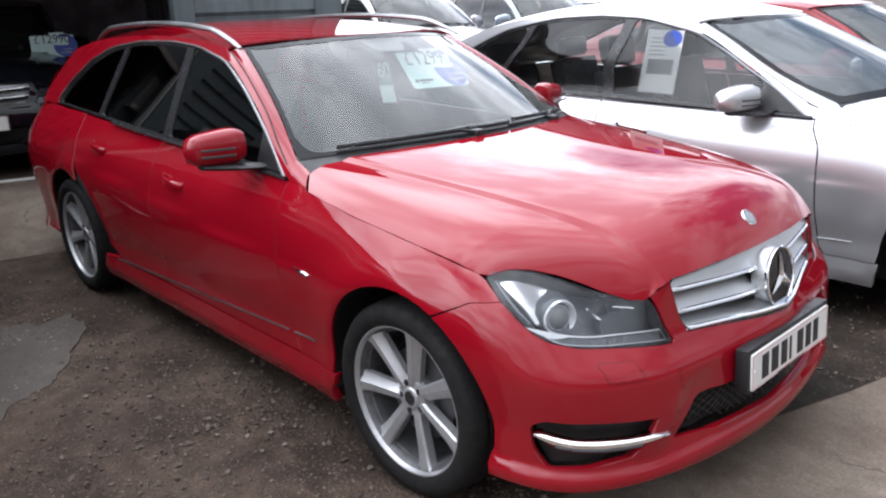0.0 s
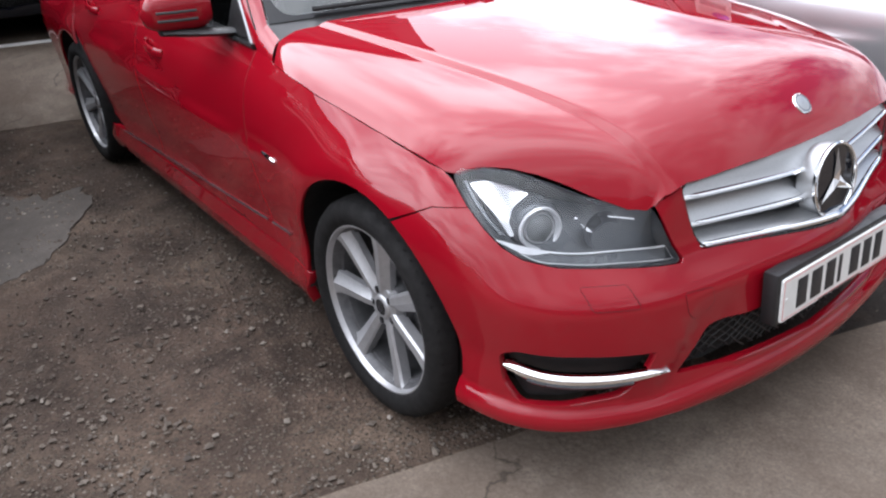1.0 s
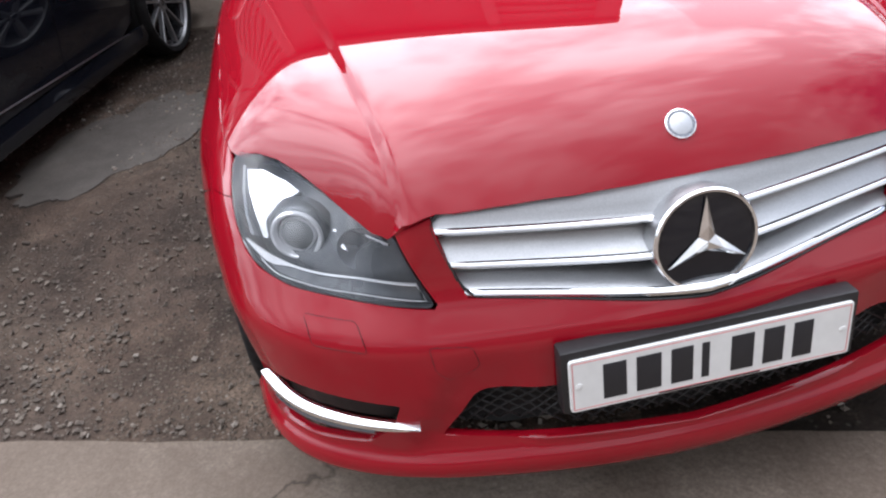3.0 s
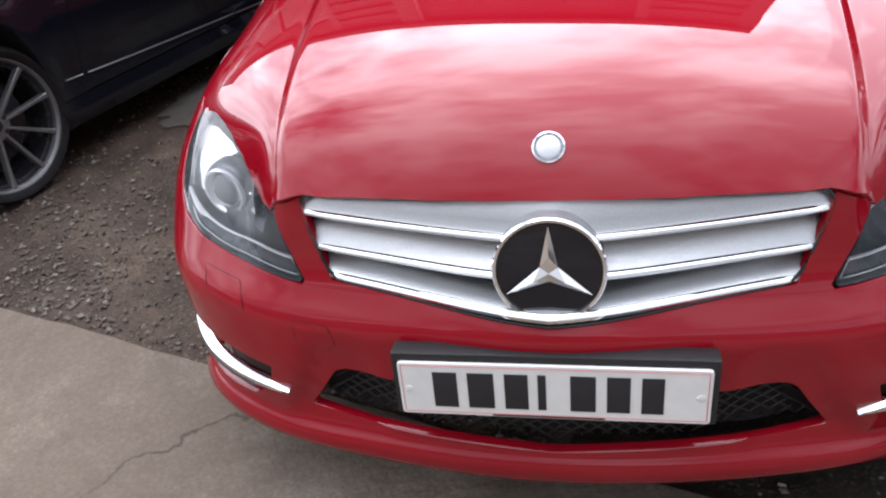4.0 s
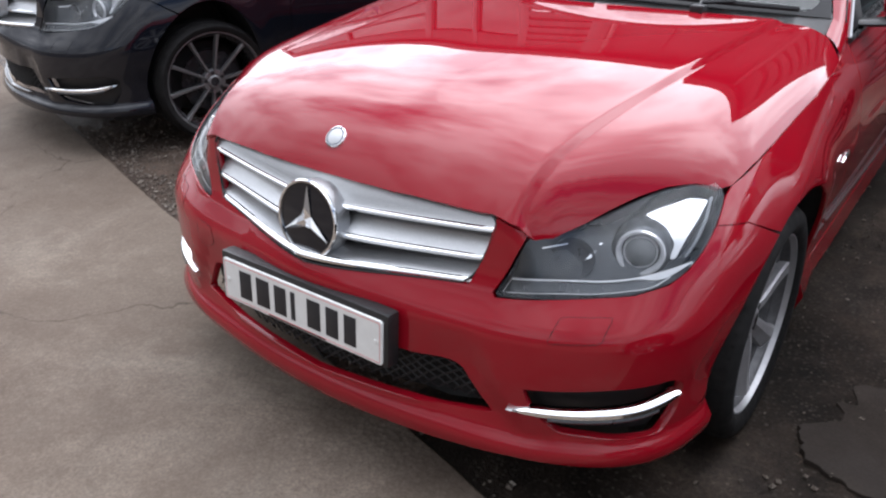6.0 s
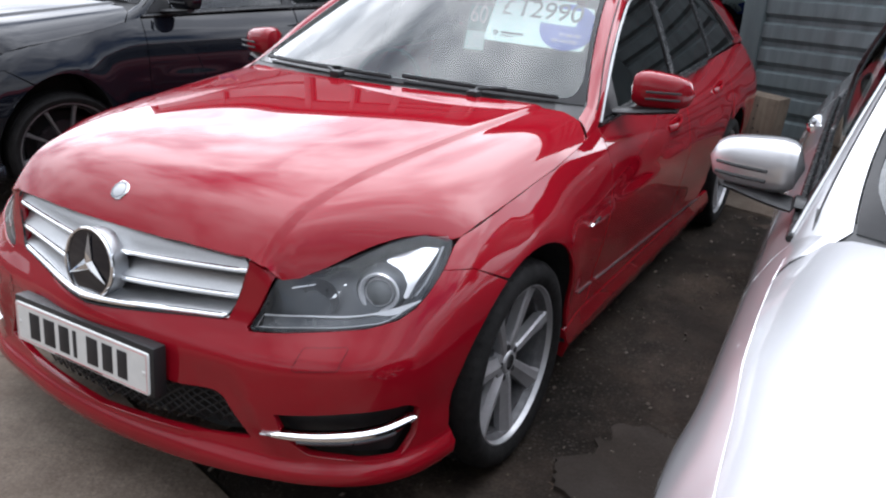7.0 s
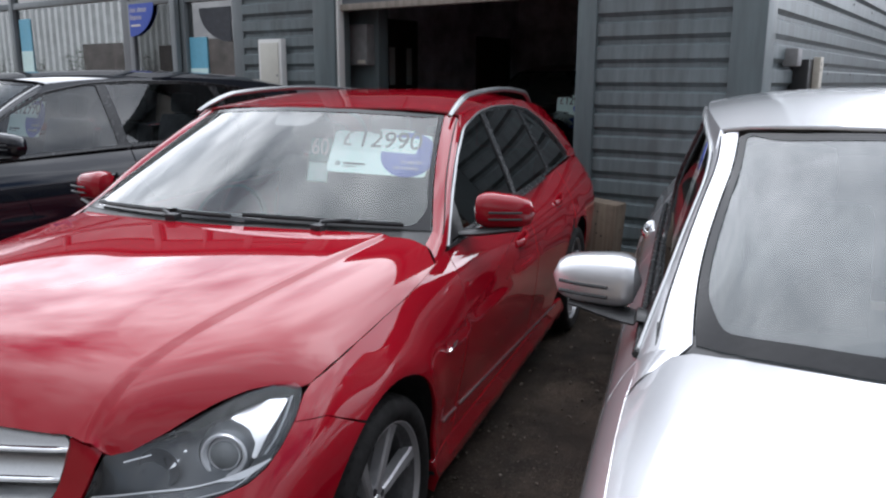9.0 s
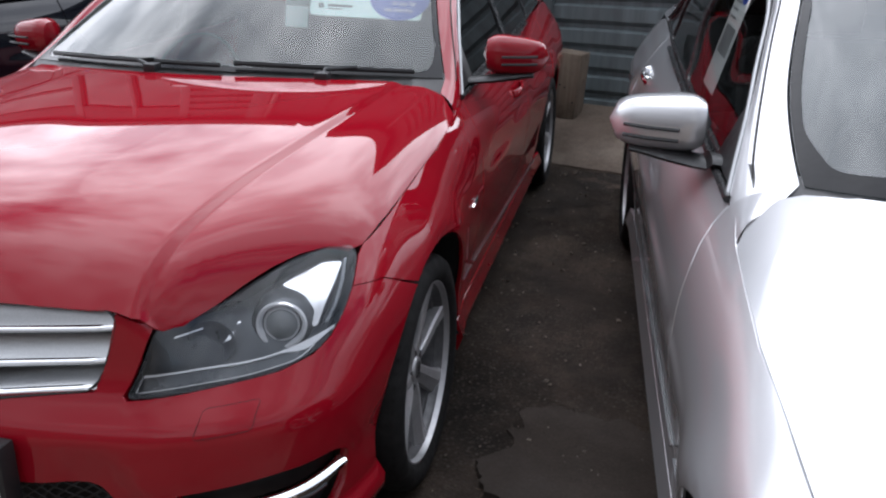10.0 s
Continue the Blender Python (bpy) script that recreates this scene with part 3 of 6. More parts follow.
def bonnet_top(x, y, edge=1.0):
    """Bonnet: a crowned middle, a narrow chamfer along the crease, and a plane down to the lamp and the wing."""
    a = abs(x)
    c, zc, zm = crease_x(y), crease_z(y), nose_line(y)
    inner = zm - (zm - zc) * (min(a, c + 0.03) / c) ** 2.5
    d = a - c
    w = max(0.035, rim_x(y) - c)
    drop = zc - rim_z(y)
    cham = edge * min(0.0105, 0.2 * drop)
    f = max(-0.2, d / w)
    h = f * (0.32 + 0.68 * f * f)
    cw = 0.019
    s = 0.5 * (d / cw + 1 - math.sqrt((d / cw - 1) ** 2 + 0.006))
    outer = zc - cham * s - (drop - cham) * h
    e = 0.0015
    z = 0.5 * (inner + outer - math.sqrt((inner - outer) ** 2 + e * e)) if d > -0.05 else inner
    return Vector((x, y, z))


def screen_foot(x):
    return 1.215 + 0.43 * x * x


def screen_head(x):
    return 1.91 + 0.53 * x * x


def estate_side(f):
    """Half the width of the windscreen, from its foot to its head."""
    return 0.748 - 0.183 * f - 0.012 * math.sin(math.pi * f)


saloon_side = spline((-0.1, 0.700), (0.0, 0.702), (0.12, 0.700), (0.25, 0.692), (0.36, 0.681), (0.5, 0.663), (0.65, 0.642), (0.8, 0.618), (1.0, 0.585))


def screen(x, y):
    a, b = screen_foot(x), screen_head(x)
    f = (y - a) / (b - a)
    lo, hi = 1.002 - 0.055 * x * x, 1.366 - 0.09 * x * x
    return Vector((x, y, lo + (hi - lo) * (f + 0.10 * f * (1 - f))))


def flank_x(y, z):
    t = max(0.0, (y - 2.3) / 1.6)
    return 0.800 - 0.37 * (z - 0.92) - 0.10 * (z - 0.92) ** 2 - 0.085 * t * t * (0.35 + (z - 0.95) / 0.4)


def flank(y, z):
    """The side of the cabin above the belt."""
    return Vector((flank_x(y, z), y, z))


roof_mid = spline((1.9, 1.366), (2.1, 1.392), (2.5, 1.425), (3.0, 1.432), (3.5, 1.412), (4.0, 1.365), (4.35, 1.30))


ROOF_DROP = 0.052


def roof_rim(y):
    return roof_mid(y) - ROOF_DROP


def roof_top(x, y):
    half = flank_x(y, roof_rim(y))
    return Vector((x, y, roof_mid(y) - ROOF_DROP * min(1.3, abs(x) / half) ** 3.2))


def bonnet_nose(x):
    """Where the front edge of the bonnet runs above the grille."""
    return find(lambda y: bonnet_top(x, y).z - (0.769 - 0.006 * smooth((x - 0.3) / 0.13)), 0.08, 0.2)

# ---- a car and its parts ----
def arc(cy, r, a0, a1, n=18):
    """Points (y, z) on a wheel arch, by degrees from straight back over the top."""
    return [(cy + r * math.cos(radians(a0 + (a1 - a0) * i / n)), 0.335 + r * math.sin(radians(a0 + (a1 - a0) * i / n))) for i in range(n + 1)]


def on_side(pts):
    return [by_y(y, z) for y, z in pts]


LAMP = [(0.457, 0.592, 0.02), (0.521, 0.720, 0.012), (0.595, 0.727), (0.656, 0.756), (0.73, 0.782), (0.81, 0.793), (0.866, 0.787, 0.02), (0.884, 0.768, 0.02), (0.873, 0.726), (0.852, 0.686), (0.810, 0.640, 0.04), (0.730, 0.616), (0.60, 0.602)]
GRILLE = [(0, 0.774, 0), (0.435, 0.769, 0.02), (0.460, 0.745, 0.02), (0.400, 0.606, 0.03), (0.1, 0.584, 0), (0, 0.5775, 0)]
INTAKE = [(0, 0.435, 0), (0.405, 0.432, 0.03), (0.430, 0.422, 0.02), (0.508, 0.318, 0.012), (0.3, 0.296), (0, 0.282, 0)]
FOG = [(0.578, 0.409, 0.006), (0.760, 0.425), (0.905, 0.427), (0.955, 0.402, 0.02), (0.945, 0.335), (0.905, 0.281, 0.02), (0.787, 0.285), (0.660, 0.302, 0.012), (0.605, 0.350)]
DLO = [(1.462, 0.918, 0.008), (1.655, 1.064), (1.852, 1.185), (2.075, 1.292), (2.35, 1.343), (2.60, 1.358), (2.99, 1.353), (3.38, 1.318), (3.68, 1.245), (3.90, 1.125), (4.0, 1.008, 0.02), (3.5, 0.996), (2.42, 0.958)]


def both(half):
    """A closed outline from its left half, which runs from the middle line back to it."""
    return half + [(-a, b) for a, b in reversed(half) if abs(a) > 1e-6]


def make_car(name, label, group, m, paint_mat, warp=None, rails=True, rim_style="seven", plate=True, glass_mat=None, trim_mat=None, fine=1.0, wiper_up=0.012, handle_mat=None, badge=True, screen_mat=None, screen_side=estate_side, bonnet_edge_sharp=1.0, bonnet_back=0.0, foot_band=0.026):
    warp = warp or (lambda p: p)
    glass_mat = glass_mat or TINT
    trim_mat = trim_mat or SATIN
    car = new(name)
    car.empty_display_size = 0.3
    car.matrix_basis = m
    tagged(car, label, "car", group)

    def W(P):
        return lambda u, w: Vector(warp(P(u, w)))

    SH, BT, SC, FL, RT = W(shell), W(lambda x, y: bonnet_top(x, y, bonnet_edge_sharp)), W(screen), W(flank), W(roof_top)

    def pair(nm, g, mat, parent=None, lab="", **k):
        """The same part on both sides; parent may be a pair too."""
        pa = parent if isinstance(parent, tuple) else (parent or car,) * 2
        return part(nm, g, mat, pa[0], lab, **k), part(nm, g.mirrored(), mat, pa[1], lab, **k)

    # bonnet
    half = [(x, bonnet_nose(x)) for x in (0, 0.1, 0.2, 0.3, 0.36, 0.40, 0.43)] + [(x, bonnet_front(x) - 0.004) for x in (0.475, 0.503, 0.54, 0.575, 0.61, 0.65, 0.69, 0.73, 0.752)] + [(0.7715, 0.514)]
    half += [(bonnet_half(y), y) for y in (0.54, 0.58, 0.65, 0.75, 0.9, 1.05, 1.2, 1.305)] + [(0.760, 1.368 + bonnet_back)]
    half += [(x, 1.17 + bonnet_back + 0.40 * x * x) for x in (0.7, 0.6, 0.45, 0.3, 0.15)] + [(0, 1.17 + bonnet_back)]
    creases = [[(k * (crease_x(y) + d), y) for y in np.linspace(0.17, 1.36, 90)] for d in (-0.012, -0.003, 0.003, 0.010, 0.016, 0.022, 0.034) for k in (-1, 1)] if fine < 1.5 else ()
    bonnet = part("bonnet", panel_geo(BT, both(half), step=0.020 * fine, gap=0.0010, rim=0.02, lines=creases), paint_mat, car)
    # nose panel with its openings
    edge = [(0, 0.208), (0.36, 0.214), (0.55, 0.232), (0.775, 0.225), (1.03, 0.217)] + on_side([(0.452, 0.216)])
    edge += on_side(arc(WB0, ARCH, 193, 118, 10)) + [by_y(0.52, 0.712)]
    lamp = rounded(LAMP, 0.02, 4)
    grille = rounded(GRILLE, 0.02, 4)
    seam = [(0.872, 0.722), (0.852, 0.686), (0.828, 0.655), (0.795, 0.633), (0.730, 0.616), (0.60, 0.602), (0.462, 0.590), (0.4555, 0.598), (0.519, 0.728), (0.458, 0.754)]
    edge += [(a, b) for a, b in seam] + [(0.400, 0.604), (0.1, 0.5815), (0, 0.575)]
    bumper = part("front_bumper", panel_geo(SH, both(edge), [both(rounded(INTAKE, 0.02, 4)), rounded(FOG, 0.015, 3), [(-a, b) for a, b in rounded(FOG, 0.015, 3)]], 0.024 * fine, 0.0006, 0.022, 1), paint_mat, car)
    # intake net
    g = panel_geo(offset(SH, 0.055), both(rounded(INTAKE, 0.02, 3)), step=0.06, rim=0)
    g.m = [1] * len(g.f)
    deep = offset(SH, 0.032)
    for k in range(-26, 27):
        for s in (-1, 1):
            run = [(k * 0.034 + s * (z - 0.36) * 1.35, z) for z in np.linspace(0.285, 0.432, 9)]
            run = [p for p in run if inside((abs(p[0]), p[1]), [(0, 0.433), (0.42, 0.428), (0.50, 0.32), (0, 0.284)]) or False]
            if len(run) > 1:
                g.tube([deep(*p) for p in run], 0.0026, 4)
    part("intake_grille", g, [PLASTIC, VOID], bumper, "black mesh intake")
    # fog recess, blade and running light
    rec = panel_geo(offset(SH, 0.04), rounded(FOG, 0.015, 3), step=0.05, rim=0)
    pair("fog_recess", rec, PLASTIC, bumper)
    zc = spline((0.55, 0.356), (0.66, 0.353), (0.80, 0.357), (0.88, 0.367), (0.935, 0.384))
    hw = line((0.55, 0.002), (0.60, 0.011), (0.75, 0.0155), (0.88, 0.015), (0.925, 0.011), (0.937, 0.002))
    rows = []
    for q in np.linspace(0.55, 0.937, 26):
        h, z = hw(q), zc(q)
        rows.append([offset(SH, d)(q, z + dz) for d, dz in ((0.014, h), (0.0, h * 0.95), (-0.009, h * 0.45), (-0.011, -h * 0.3), (-0.006, -h * 0.85), (0.01, -h))])
    g = Geo().rings(rows, closed=True, caps=(True, True))
    blades = pair("fog_blade", g, CHROME, bumper, "chrome blade")
    rows = [[offset(SH, d)(q, zc(q) + dz) for d, dz in ((-0.0115, -0.003), (-0.0135, -0.008), (-0.011, -0.014), (-0.006, -0.017))] for q in np.linspace(0.64, 0.88, 16)]
    pair("running_light", Geo().rings(rows, closed=False), LAMP_GREY, blades, "grey light strip")
    # washer cover and tow cover: fine joints in the paint
    for nm, loop in (("washer_cover", [(0.605, 0.526), (0.712, 0.533), (0.712, 0.580), (0.61, 0.574)]), ("tow_cover", [(0.425, 0.476), (0.468, 0.462), (0.489, 0.486), (0.491, 0.534), (0.415, 0.530), (0.407, 0.492)])):
        g = panel_geo(offset(SH, -0.0006), rounded(loop, 0.008, 3), step=0.03, gap=0, rim=0.001)
        outline = resample(rounded(loop, 0.008, 3), 0.012)
        pts = [offset(SH, -0.0003)(*p) for p in outline]
        g.tube(pts + pts[:1], 0.0006, 4, slot=1)
        if nm == "washer_cover":
            pair(nm, g, [paint_mat, VOID], bumper)
        else:
            part(nm, g.mirrored(), [paint_mat, VOID], bumper)
    # grille: cavity, three louvres with bright lips
    cav = part("grille", panel_geo(offset(SH, 0.05), both(grille), step=0.05, rim=0), VOID, car, "silver louvred radiator grille")
    rim = Geo()
    loop = resample(both(rounded(GRILLE, 0.02, 4)), 0.02)
    pts = [offset(SH, 0.003)(*p) for p in loop]
    rim.tube(pts + pts[:1], 0.0035, 6)
    part("grille_frame", rim, TRIM, cav, "dark grille edge")
    tops = [(0.772, 0.772), (0.718, 0.697), (0.654, 0.633)]
    lows = [(0.724, 0.702), (0.659, 0.638), (0.608, 0.586)]
    for (t0, t1), (l0, l1) in zip(tops, lows):
        rows, lip = [], []
        edge_q = lambda z: 0.4035 + 0.059 * (min(z, 0.745) - 0.606) / 0.139 - 0.5 * max(0.0, z - 0.745)
        for f in np.linspace(-1, 1, 49):
            a = 1 - abs(f)
            zt, zl = t0 + (t1 - t0) * a, l0 + (l1 - l0) * a
            fwd = 0.010 * a + (0.016 if t0 > 0.75 else 0.022 if t0 > 0.7 else 0.010) * a ** 4
            deep = 0.028 if t0 > 0.75 else 0.048
            rows.append([offset(SH, d - fwd)(f * edge_q(z), z) for d, z in ((deep, zt + 0.004), (deep * 0.72, zt * 0.78 + zl * 0.22), (deep * 0.42, zt * 0.45 + zl * 0.55), (0.010, zl + 0.014), (0.006, zl + 0.009))])
            tuck = 0.006 * smooth((abs(f) - 0.93) / 0.07)
            lip.append([offset(SH, d - fwd + tuck)(f * edge_q(z), z) for d, z in ((0.009, zl + 0.0105), (0.002, zl + 0.009), (-0.0015, zl + 0.005), (-0.002, zl + 0.001), (0.003, zl - 0.003), (0.02, zl - 0.002))])
        s = part("grille_louvre", Geo().rings(rows, closed=False), SATIN, cav, "satin silver louvre")
        part("lip", Geo().rings(lip, closed=False), CHROME, s, "chrome lip")
    # emblem: a dark disc in a bright ring with three arms
    c = Vector(warp(Vector((0.001, 0.049, 0.676))))
    tilt = Matrix.Translation(c) @ Matrix.Rotation(radians(-9), 4, "X") @ Matrix.Rotation(radians(-90), 4, "Z")
    g = Geo().lathe([(-0.045, 0.0885), (-0.026, 0.0885), (-0.012, 0.0880), (-0.006, 0.0875), (-0.003, 0.0870)], 48, 1)
    g.lathe([(-0.010, 0.083), (-0.004, 0.0905), (0.003, 0.0925), (0.007, 0.0900), (0.006, 0.0855), (0.0, 0.084)], 48)
    part("emblem_ring", g, [CHROME, SATIN], cav, "chrome ring with dark disc", m=tilt)
    part("emblem_disc", Geo().lathe([(0.001, 0.0855), (0.003, 0.05), (0.004, 0.0005)], 40), BLACK, cav, m=tilt)
    for k in range(3):
        g = Geo()
        a = radians(90 + 120 * k)
        d, e = Vector((0, math.cos(a), math.sin(a))), Vector((0, -math.sin(a), math.cos(a)))
        x = Vector((1, 0, 0))
        tip, base = d * 0.080 + x * 0.007, Vector((0.012, 0, 0))
        s1, s2 = d * 0.0085 + e * 0.0145 + x * 0.006, d * 0.0085 - e * 0.0145 + x * 0.006
        g.add([base, s1, tip, s2, d * 0.03 + x * 0.014], [(0, 1, 4), (1, 2, 4), (2, 3, 4), (3, 0, 4)])
        part("emblem_arm", g, CHROME, cav, m=tilt, smooth_faces=False)
    # round badge on the bonnet
    g = Geo().lathe([(0.0, 0.0275), (0.003, 0.0265), (0.004, 0.0245)], 28)
    g.lathe([(0.004, 0.0245), (0.0038, 0.022), (0.0038, 0.0195)], 28, 1)
    g.lathe([(0.0038, 0.0195), (0.0045, 0.017), (0.005, 0.0005)], 28, 2)
    n = (BT(0.002, 0.160) - BT(-0.002, 0.160)).cross(BT(0, 0.163) - BT(0, 0.157)).normalized()
    part("bonnet_badge", g, [CHROME, BADGE, SATIN], bonnet, "round silver badge", m=Matrix.Translation(BT(0, 0.160)) @ n.to_track_quat("X", "Z").to_matrix().to_4x4())
    if plate:
        number_plate(car, Vector(warp(Vector((0, -0.006, 0.467)))), bumper)
    # lamps
    cover = panel_geo(offset(SH, 0.002), lamp, step=0.022, gap=0.002, rim=0.004)
    bed = panel_geo(offset(SH, 0.06), lamp, step=0.03, gap=0.0, rim=0)
    wall_rows = [[offset(SH, d)(*p) for p in resample(lamp, 0.015)] for d in (0.004, 0.03, 0.062)]
    bed.rings(list(reversed(wall_rows)), slot=0)
    lamps = pair("headlamp", bed, LAMP_GREY, car, "clear headlamp with round projector")
    for pane in pair("lamp_glass", cover, CLEAR, lamps):
        pane.visible_shadow = False
    # upper reflector: a dished bright field that curves round the projector
    dish = lambda u, w: offset(SH, 0.016 + 0.020 * smooth((0.835 - u) / 0.11) + 0.010 * smooth((0.72 - w) / 0.05))(u, w)
    brow = panel_geo(dish, rounded([(0.712, 0.757), (0.745, 0.768), (0.800, 0.775), (0.848, 0.768), (0.832, 0.742), (0.815, 0.718), (0.807, 0.699), (0.801, 0.679), (0.788, 0.681), (0.790, 0.705), (0.770, 0.729), (0.743, 0.745)], 0.006, 3), step=0.012, gap=0, rim=0.012)
    pair("lamp_reflector", brow, LAMP_BOWL, lamps, "bright reflector")
    # outer grey surround with a fine step
    edge_run = [(0.862, 0.772), (0.856, 0.740), (0.842, 0.706), (0.824, 0.680)]
    rows = [[offset(SH, d)(q + dq, z) for d, dq in ((0.030, -0.016), (0.016, -0.010), (0.015, -0.002), (0.022, 0.003))] for q, z in edge_run]
    pair("lamp_surround", Geo().rings(rows, closed=False), lamp_mid, lamps)
    # high beam: a smoked bowl with facets
    bowl_at = offset(SH, 0.050)(0.600, 0.682)
    bm_ = Matrix.Translation(bowl_at) @ Vector((0.25, -0.96, 0.05)).normalized().to_track_quat("X", "Z").to_matrix().to_4x4()
    g = Geo().lathe([(0.010, 0.046), (0.008, 0.042), (0.000, 0.033), (-0.007, 0.020), (-0.009, 0.0005)], 28)
    g.v = [bm_ @ v for v in g.v]
    bowls = pair("high_beam", g, LAMP_DULL, lamps, "smoked high beam bowl")
    # bright facets set in front of the bowl stand in for its sparkle
    for loop in ([(0.612, 0.672), (0.624, 0.676), (0.630, 0.694), (0.620, 0.688)], [(0.628, 0.700), (0.638, 0.701), (0.637, 0.708), (0.629, 0.707)], [(0.545, 0.690), (0.586, 0.699), (0.585, 0.704), (0.545, 0.697)]):
        g = panel_geo(offset(SH, 0.030), rounded(loop, 0.002, 2), step=0.02, rim=0.006)
        pair("bowl_facet", g, LAMP_BOWL, bowls)
    pc = offset(SH, 0.046)(0.722, 0.699)
    fw = Vector((0.30, -0.95, 0.05)).normalized()
    pm = Matrix.Translation(pc) @ fw.to_track_quat("X", "Z").to_matrix().to_4x4()

    def turned(prof, n=40):
        g = Geo().lathe(prof, n)
        g.v = [pm @ v for v in g.v]
        return g

    pair("projector_shroud", turned([(-0.03, 0.064), (-0.004, 0.061), (0.006, 0.056), (0.009, 0.0515)]), lamp_mid, lamps)
    pair("projector_ring", turned([(0.004, 0.0520), (0.012, 0.0515), (0.0165, 0.0495), (0.0160, 0.0455), (0.012, 0.0425), (0.004, 0.0395)]), LAMP_RING, lamps, "bright projector ring")
    pair("projector_bowl", turned([(0.002, 0.0395), (-0.006, 0.0380), (-0.004, 0.0365)]), PLASTIC, lamps)
    pair("lens_ring", turned([(-0.004, 0.0370), (0.008, 0.0360), (0.0105, 0.0345), (0.007, 0.0320)]), LAMP_RING, lamps)
    pair("projector_lens", turned([(0.007, 0.0320), (0.014, 0.027), (0.019, 0.016), (0.021, 0.0005)]), LENS_GREY, lamps, "glassy grey projector lens")
    # running light: a bright outline round a grey ribbed strip, with a wedge at its outer end
    z_hi = spline((0.485, 0.6295), (0.571, 0.634), (0.658, 0.638), (0.729, 0.647), (0.776, 0.657), (0.836, 0.670))
    z_lo = spline((0.474, 0.602), (0.58, 0.611), (0.67, 0.618), (0.734, 0.626), (0.768, 0.633), (0.795, 0.648))
    rows = []
    for q in np.linspace(0.487, 0.836, 30):
        f = smooth((q - 0.72) / 0.06) * min(1.0, (0.836 - q) / 0.045)
        h = 0.0016 + 0.0115 * f
        rows.append([offset(SH, 0.013 + dd)(q, z_hi(q) + dz) for dd, dz in ((0.006, 0.0016), (0.0, 0.0014), (0.0 + 0.004 * f, -h), (0.010, -h - 0.001))])
    pair("light_guide", Geo().rings(rows, closed=False), LAMP_WHITE, lamps, "white light guide")
    low = [offset(SH, 0.013)(q, z_lo(q)) for q in np.linspace(0.474, 0.795, 26)]
    low = [offset(SH, 0.013)(0.4865, 0.629)] + low
    pair("lamp_strip", Geo().tube(low, 0.0012, 6), LAMP_WHITE, lamps)
    rows = []
    for k in range(60):
        q = 0.486 + (0.775 - 0.486) * k / 59
        lo, hi = z_lo(q) + 0.002, z_hi(q) - 0.0035
        rows.append([offset(SH, 0.019 + (0.0006 if k % 2 else 0.0))(q, lo + (hi - lo) * f) for f in (0, 0.35, 0.7, 1)])
    pair("ribbed_strip", Geo().rings(rows, closed=False), lamp_mid, lamps)
    # wings
    top = [by_y(y, bonnet_edge(y)) for y in (0.54, 0.58, 0.65, 0.75, 0.9, 1.05, 1.2, 1.31)] + on_side([(1.375, 0.912), (1.437, 0.924)])
    outline = [(0.873, 0.722), (0.885, 0.766)] + top
    outline += on_side([(1.437, 0.928), (1.437, 0.80), (1.425, 0.5), (1.405, 0.34), (1.38, 0.292), (1.17, 0.292)])
    outline += on_side(arc(WB0, ARCH, 0, 117, 16)) + [by_y(0.52, 0.7125)]
    wings = pair("wing", panel_geo(SH, outline, step=0.028 * fine, gap=0.0010, out=1), paint_mat)
    g = Geo()
    pts = [offset(SH, -0.003)(*by_y(y, 0.632 + 0.012 * (y - 1.24) / 0.09)) for y in np.linspace(1.235, 1.325, 8)]
    g.tube(pts, lambda f: 0.002 + 0.0055 * math.sin(math.pi * min(1, 0.15 + f * 0.85)), 8)
    if badge:
        pair("wing_badge", g, CHROME, wings, "small chrome badge")
    # wheel arch liners
    for cy in (WB0, WB1):
        rows = []
        for a in np.linspace(-15, 195, 24):
            y, z = cy + 0.372 * math.cos(radians(a)), 0.335 + 0.372 * math.sin(radians(a))
            x = shell(*by_y(min(4.2, max(0.46, y)), max(0.2, z))).x - 0.014
            rows.append([Vector(warp(Vector((xx, y, z)))) for xx in (x, x - 0.15, 0.45)])
        pair("arch_liner", Geo().rings(rows, closed=False), VOID)
        rows = [[Vector(warp(Vector((0.5, cy + r * math.cos(radians(a)), 0.335 + r * math.sin(radians(a)))))) for r in (0.02, 0.2, 0.372)] for a in np.linspace(-15, 195, 16)]
        pair("arch_wall", Geo().rings(rows, closed=False), VOID)
    # sills
    outline = on_side([(1.168, 0.175), (1.155, 0.288), (1.5, 0.288), (2.4, 0.288), (3.205, 0.288), (3.19, 0.175), (2.4, 0.172), (1.6, 0.170)])
    sills = pair("sill", panel_geo(SH, outline, step=0.05, rim=0.03), paint_mat)
    pts = [offset(SH, -0.003)(*by_y(y, 0.435 - 0.048 * y)) for y in np.linspace(1.275, 1.41, 6)]
    pair("trim_strip", Geo().tube(pts, 0.0035, 6), RAIL, wings, "thin bright strip")

    # doors
    def door(nm, outline, y0, y1, strip=True):
        d = pair(nm, panel_geo(SH, on_side(outline), step=0.035), paint_mat)
        if strip:
            pts = [offset(SH, -0.003)(*by_y(y, 0.435 - 0.048 * y)) for y in np.linspace(y0, y1, 14)]
            pair("trim_strip", Geo().tube(pts, 0.0035, 6), RAIL, d, "thin bright strip")
        pts = [offset(FL, -0.004)(y, belt(y) + 0.004) for y in np.linspace(y0, y1, 14)]
        pair("belt_strip", Geo().tube(pts, 0.009, 6), TRIM, d, "dark window strip")
        return d

    belt_line = lambda a, b, n=10: [(y, belt(y) - 0.002) for y in np.linspace(a, b, n)]
